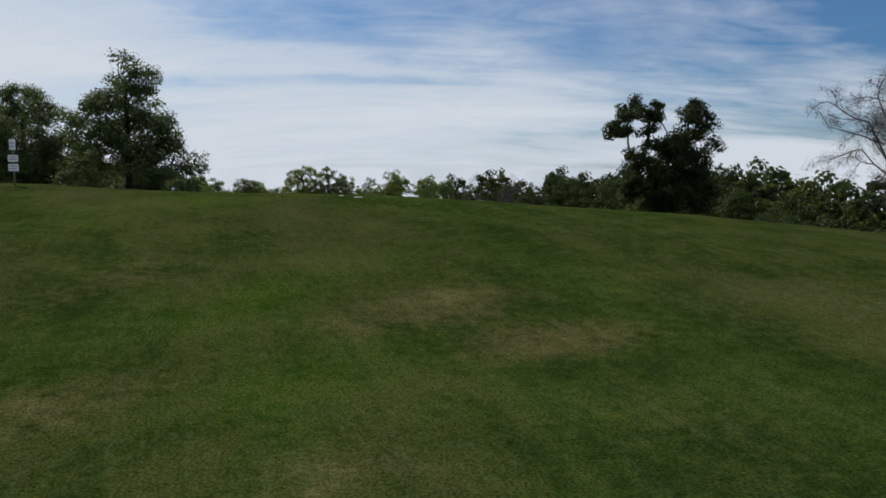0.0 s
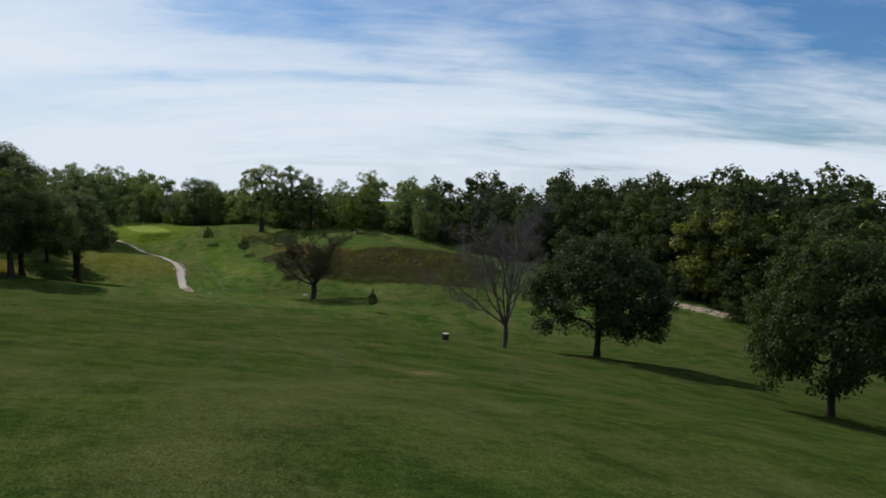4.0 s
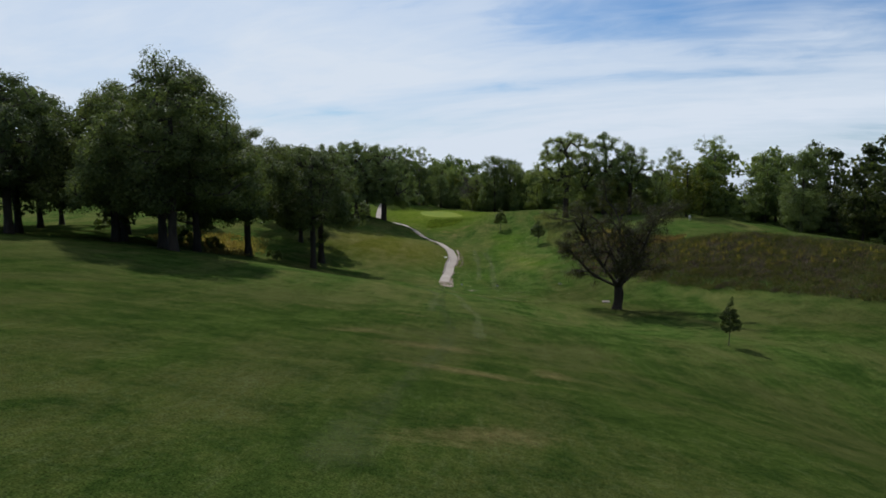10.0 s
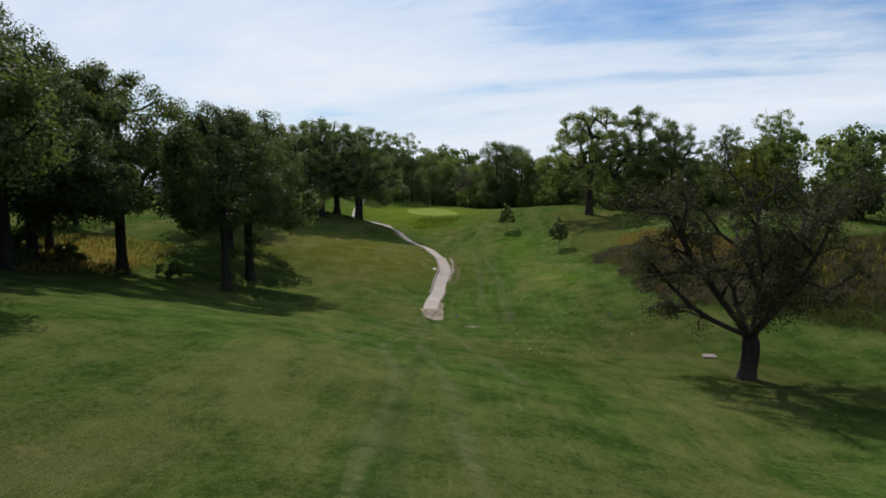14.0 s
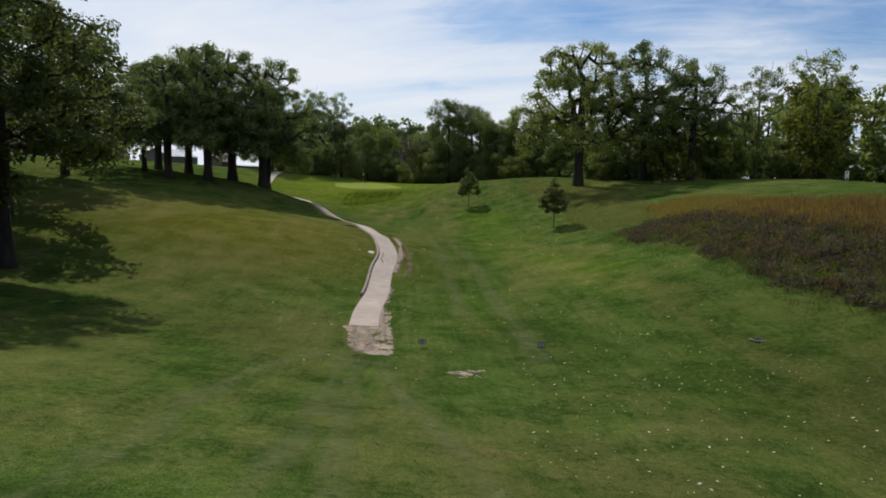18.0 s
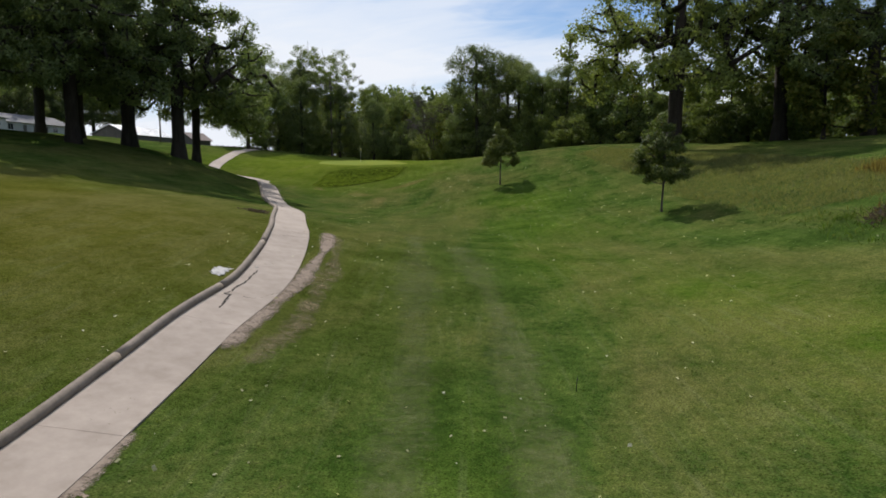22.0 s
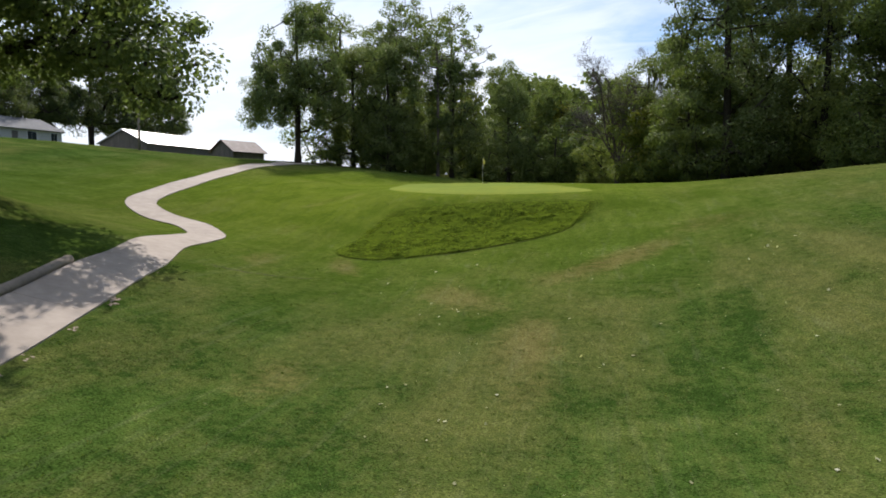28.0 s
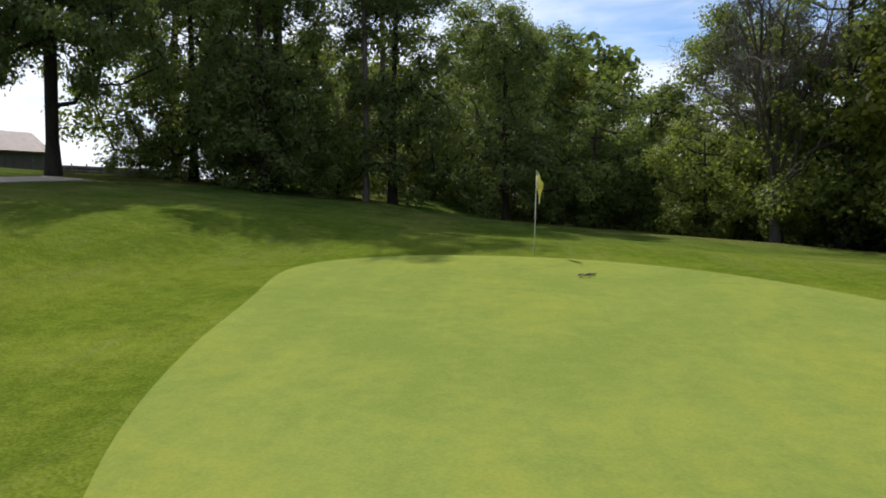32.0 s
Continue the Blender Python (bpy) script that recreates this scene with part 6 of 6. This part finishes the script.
# ---- buildings on the rise ----
def gable_house(name, label, x, y, turn, length, depth, wall_h, roof_h, wall_mat, roof_mat, windows=(), doors=(), overhang=0.4, sheet=False, base=-0.4):
    """A long house: walls with gables, two roof slopes, windows and doors on its long front (-y side)."""
    house = tagged(new(name), label=label, category=name.replace("_", " "))
    house.matrix_basis = pose(x, y, on_ground(x, y, 0), 0, 0, turn)
    L, D = length / 2, depth / 2
    v = [(-L, -D, base), (L, -D, base), (L, D, base), (-L, D, base), (-L, -D, wall_h), (L, -D, wall_h), (L, D, wall_h), (-L, D, wall_h), (-L, 0, wall_h + roof_h), (L, 0, wall_h + roof_h)]
    me = bpy.data.meshes.new("wall")
    me.from_pydata(v, [], [(0, 1, 5, 4), (2, 3, 7, 6), (1, 2, 6, 9, 5), (3, 0, 4, 8, 7)])
    me.materials.append(wall_mat)
    me.shade_flat()
    part("wall", me, house)
    slope = math.atan2(roof_h, D)
    run = math.hypot(roof_h, D) + overhang
    for sign in (-1, 1):
        slab = box_mesh("roof", length + overhang * 2, run, 0.12, roof_mat, 0.0, (0, -run / 2, 0))
        roof = part("roof", slab, house, "", pose(0, 0, wall_h + roof_h + 0.02) @ pose(0, 0, 0, 0, 0, 0 if sign < 0 else 180) @ pose(0, 0, 0, math.degrees(slope), 0, 0))
        for k in range(int(length / (0.9 if sheet else 2.4))):
            rib_x = -length / 2 + (k + 0.5) * length / int(length / (0.9 if sheet else 2.4))
            if sheet:
                part("rib", box_mesh("rib", 0.05, run - 0.05, 0.035, roof_mat, 0.0, (rib_x, -run / 2, 0.115)), roof)
        if not sheet:
            for k in range(int(run / 0.45)):
                part("course", box_mesh("course", length + overhang * 2 - 0.02, 0.43, 0.03, roof_mat, 0.0, (0, -run + 0.24 + 0.45 * k, 0.115)), roof)
    for wx, wz, ww, wh in windows:
        win = part("window", box_mesh("frame", ww + 0.16, 0.06, wh + 0.16, M_WHITE, 0.01), house, "white-framed window", pose(wx, -D - 0.02, wz))
        for k in (-1, 1):
            part("pane", box_mesh("pane", ww / 2 - 0.04, 0.02, wh, M_PANE, 0.0), win, "dark glass pane", pose(k * ww / 4, -0.03, 0.08))
        part("sill", box_mesh("sill", ww + 0.24, 0.12, 0.05, M_WHITE, 0.008), win, "", pose(0, -0.05, -0.05))
    for dx, dw, dh in doors:
        door = part("door", box_mesh("door", dw, 0.06, dh, M_BARN, 0.01), house, "dark door", pose(dx, -D - 0.02, 0.0))
        part("handle", box_mesh("handle", 0.05, 0.06, 0.12, M_METAL, 0.01), door, "", pose(dw * 0.38, -0.05, 1.0))
    return house


gable_house("ranch_house", "long low pale-sided house with a grey shingle roof", -203, 347, 107, 26, 9, 2.5, 1.9, M_SIDING, M_SHINGLE,
            windows=[(-10, 0.9, 1.3, 1.2), (-6.5, 0.9, 1.6, 1.2), (1.5, 0.9, 1.2, 1.2), (7.5, 0.9, 1.6, 1.2), (11.5, 0.9, 1.2, 1.2)], doors=[(-2.2, 1.0, 2.1), (4.6, 1.0, 2.1)])
gable_house("house", "pale-sided house with its gable towards the course", -189.5, 329, 125, 12, 8, 2.5, 1.7, M_SIDING, M_SHINGLE, windows=[(-3, 0.9, 1.2, 1.0), (2.5, 0.9, 1.2, 1.0)])
gable_house("annexe", "low pale-sided annexe with a grey shingle roof", -191, 316, 65, 11, 6, 2.2, 1.2, M_SIDING, M_SHINGLE, windows=[(-3, 0.9, 1.2, 1.0), (2.5, 0.9, 1.2, 1.0)])
gable_house("cart_barn", "long dark-walled barn with a pale metal roof", -204, 381, 110, 25, 9, 2.7, 2.2, M_BARN, M_METAL, doors=[(-7, 2.4, 2.2), (5, 2.4, 2.2)], sheet=True)
gable_house("shed", "small weathered board shed with a rusty sheet roof", -183.2, 379, 93, 6.6, 5.0, 1.9, 1.7, M_BARN, M_RUSTROOF, doors=[(1.5, 1.1, 1.8)])
pole = tagged(new("utility_pole"), label="weathered wooden pole standing on the lawn", category="pole")
pole.matrix_basis = pose(-164, 349, on_ground(-164, 349, -0.2))
part("shaft", tube_mesh("shaft", [(0, 0, 0), (0, 0, 3), (0, 0, 6.8)], [0.16, 0.15, 0.12], M_POST, 10), pole)
fence = tagged(new("post_fence"), label="low dark board fence running down from the shed", category="fence")
for k in range(9):
    fx, fy = -182.5 + 1.9 * k * 0.55, 384.5 + 1.9 * k * 0.45
    part("post", tube_mesh("post", [(fx, fy, on_ground(fx, fy, -0.1)), (fx, fy, on_ground(fx, fy, 1.25))], [0.07, 0.07], M_POST, 6), fence)
    gx2, gy2 = fx + 1.9 * 0.55, fy + 1.9 * 0.45
    for h in (0.15, 0.5, 0.85):
        part("board", tube_mesh("board", [(fx, fy, on_ground(fx, fy, h)), (gx2, gy2, on_ground(gx2, gy2, h))], [0.24, 0.24], M_BARN, 4), fence)

# cracks in the path and what lies beside it
M_SCALE = grained("chalky_concrete", (0.44, 0.42, 0.39), (0.66, 0.64, 0.60), 5.0, 0.9, 0.6, 0.02)
M_SCALING = fading("chalky_scaling", (0.46, 0.43, 0.39), (0.62, 0.59, 0.55), 0.9, 2.5)
ribbon("scaled_patch", [(-79.3, 268.6), (-78.75, 267.5), (-78.2, 266.3)], 0.4, M_SCALING, "pale scaled patch on the concrete path", "concrete", 0.056, 9)
M_SOIL = grained("dark_soil", (0.030, 0.024, 0.010), (0.075, 0.058, 0.028), 9.0, 0.95, 0.4, 0.01)
M_CRACK = grained("crack_shadow", (0.020, 0.017, 0.014), (0.06, 0.05, 0.04), 9.0, 0.95, 0.4, 0.01)


def crack(points, width, seed, on_slab=True):
    """A jagged open crack across the path's slabs."""
    rng = np.random.default_rng(seed)
    p = smooth_line(points, 0.12)
    p = p + rng.normal(size=p.shape) * 0.035
    side = side_of(p)
    w = width * rng.uniform(0.3, 1.3, len(p))[:, None] * np.sin(np.linspace(0.15, math.pi - 0.15, len(p)))[:, None]
    z = np.maximum(land(p[:, 0], p[:, 1]), land(p[:, 0] + 0.2, p[:, 1])) + (0.052 if on_slab else 0.02)
    v = np.concatenate([np.c_[p + side * w, z], np.c_[p - side * w, z]])
    n = len(p)
    if on_slab:
        return part("crack", mesh_of("crack", v, [(k, k + 1, n + k + 1, n + k) for k in range(n - 1)], M_CRACK), cart_path, "open dark crack")
    return tagged(new("turf_edge", mesh_of("turf_edge", v, [(k, k + 1, n + k + 1, n + k) for k in range(n - 1)], M_SOIL)), label="dark broken edge where the turf has slipped", category="turf edge", kind="stuff")


crack([(-76.3, 262.3), (-76.9, 263.5), (-77.3, 264.0), (-77.8, 265.5), (-78.2, 266.6), (-78.5, 267.3)], 0.10, 1)
for seed, at in enumerate([14, 40, 58, 83, 104, 131, 150, 170, 196]):
    c, s_ = track[at], left[at]
    ahead = track[min(at + 5, len(track) - 1)] - c
    crack([tuple(c + s_ * 0.95), tuple(c + s_ * 0.3 + ahead * 0.25), tuple(c - s_ * 0.3 + ahead * 0.2), tuple(c - s_ * 0.96 + ahead * 0.6)], 0.016, seed + 5)
bm = bmesh.new()
bmesh.ops.create_grid(bm, x_segments=12, y_segments=8, size=0.5)
for v in bm.verts:
    far = max(abs(v.co.x), abs(v.co.y)) / 0.5
    n_ = noise.noise(Vector((v.co.x * 5, v.co.y * 5, 2.2)))
    v.co.x, v.co.y = v.co.x * (1.15 + 0.5 * n_), v.co.y * (0.7 + 0.6 * n_)
    v.co.z = 0.06 * (1 - far ** 4) + 0.04 * noise.noise(Vector((v.co.x * 9, v.co.y * 9, 5.1))) - 0.03
lump_mesh = bpy.data.meshes.new("broken_concrete")
bm.to_mesh(lump_mesh)
bm.free()
lump_mesh.materials.append(M_SCALE)
lump = tagged(new("broken_concrete", lump_mesh), label="pale lump of broken concrete beside the kerb", category="concrete")
lump.matrix_basis = pose(-79.35, 265.9, on_ground(-79.35, 265.9, 0.02), 6, -4, 112)
blades(grass_rng, "leaf_litter", [(-90.4, 281.2), (-89.4, 281.0), (-89.0, 282.0), (-89.8, 282.6)], 60, (0.05, 0.18), 0.04, M_RUSSET, "brown leaf litter caught behind the kerb", "leaves", 0.0, tuft=6, spread_r=0.2, lean=1.2)
twig_thing = tagged(new("fallen_twig"), label="small dark fallen twig with withered leaves on the green", category="twig")
twig_thing.matrix_basis = pose(-123.3, 355.9, on_ground(-123.3, 355.9, 0.07), 0, 0, 40)
part("stem", tube_mesh("stem", [(-0.2, 0, 0), (0, 0.03, 0.03), (0.2, 0, 0.01)], [0.008, 0.008, 0.005], M_BARK, 5), twig_thing)
for k in range(4):
    part("leaf", quads_mesh("leaf", np.array([(0.12 * k - 0.16, 0.04 * (-1) ** k, 0.04)]), np.array([(0.10, 0.04 * (-1) ** k, 0.02)]), np.array([(-0.03, 0.06, 0.01)]), M_BARK), twig_thing, "", pose(0, 0, 0, 0, 0, 12 * k))
tee_board = tagged(new("tee_board"), label="small white board on two posts beside the upper tee", category="sign")
tee_board.matrix_basis = pose(-27.5, 307.1, on_ground(-27.5, 307.1, -0.1), 0, 0, 25)
for k in (-0.18, 0.18):
    part("post", tube_mesh("post", [(k, 0, 0), (k, 0, 1.5)], [0.05, 0.05], M_WHITE, 8), tee_board)
part("board", box_mesh("board", 0.5, 0.05, 0.5, M_WHITE, 0.01), tee_board, "", pose(0, -0.075, 0.6))

# weeds and tufts that break the mown surface along the way
M_TUFT = foliage("fairway_tufts", (0.050, 0.080, 0.014), (0.120, 0.160, 0.030), (0.17, 0.15, 0.06), 0.12, 0.1)
for way, reach, count in [([(-42, 200), (-52, 222), (-60, 240), (-68, 262), (-80, 284), (-93, 303), (-106, 321), (-112, 330)], 9.0, 9000), ([(0, 20), (-2, 40), (-4, 62)], 7.0, 1600)]:
    mid_line = smooth_line(way, 1.0)
    wing = side_of(mid_line)
    blades(grass_rng, "grass_tufts", [tuple(p) for p in mid_line + wing * reach] + [tuple(p) for p in (mid_line - wing * reach)[::-1]], count, (0.02, 0.055), 0.012, M_TUFT, "small tufts and weeds in the mown grass", "grass", 0.9, tuft=7, spread_r=0.07, lean=1.0, scale=0.55)

crack([(-114.6, 327.6), (-112.7, 328.2), (-110.5, 330.5), (-108.6, 332.8), (-107.1, 334.7), (-106.1, 337.0)], 0.018, 31, on_slab=False)

crack([(-115.9, 320.1), (-115.3, 320.6), (-114.4, 321.2), (-113.9, 321.8), (-112.9, 322.9), (-112.0, 324.0)], 0.05, 32, on_slab=False)

# dark soil lips behind the marker stones, and a divot
crack([(-4.62, 34.78), (-4.42, 34.93), (-4.12, 34.92)], 0.07, 51, on_slab=False)
crack([(-5.50, 35.72), (-5.30, 35.93), (-5.08, 35.98), (-5.00, 36.25)], 0.07, 52, on_slab=False)
crack([(-7.75, 40.85), (-7.45, 41.10), (-7.36, 41.25), (-7.15, 41.52)], 0.10, 53, on_slab=False)
crack([(-82.4, 273.3), (-81.8, 273.9), (-81.2, 274.6), (-80.6, 274.9)], 0.03, 41)
blades(grass_rng, "broadleaf_weeds", [(-120, 335.5), (-119.6, 338), (-114, 338.2), (-109, 339), (-108, 337), (-114, 335)], 40, (0.04, 0.08), 0.018, M_TUFT, "dark broad-leaved weeds on the bank", "weeds", 0.6, tuft=9, spread_r=0.07, lean=1.3, scale=0.8)


stake = tagged(new("stake", tube_mesh("stake", [(0, 0, 0), (0.01, 0, 0.25), (0.03, 0.01, 0.48)], [0.014, 0.012, 0.009], M_BLACK, 6)), label="thin dark stake standing in the mown grass", category="stake")
stake.matrix_basis = pose(-64.2, 262.0, on_ground(-64.2, 262.0, -0.05))

# drain in the low ground below the brush
drain = tagged(new("drain_cover"), label="dark iron drain grating let into the turf", category="drain")
drain.matrix_basis = pose(-43.8, 240.5, on_ground(-43.8, 240.5, 0.01), 0, 0, 30)
part("rim", box_mesh("rim", 0.66, 0.66, 0.05, M_KERB, 0.012), drain, "worn concrete rim")
for k in range(6):
    part("bar", box_mesh("bar", 0.54, 0.05, 0.03, M_BLACK, 0.006, (0, -0.22 + 0.088 * k, 0.042)), drain, "black iron bar")
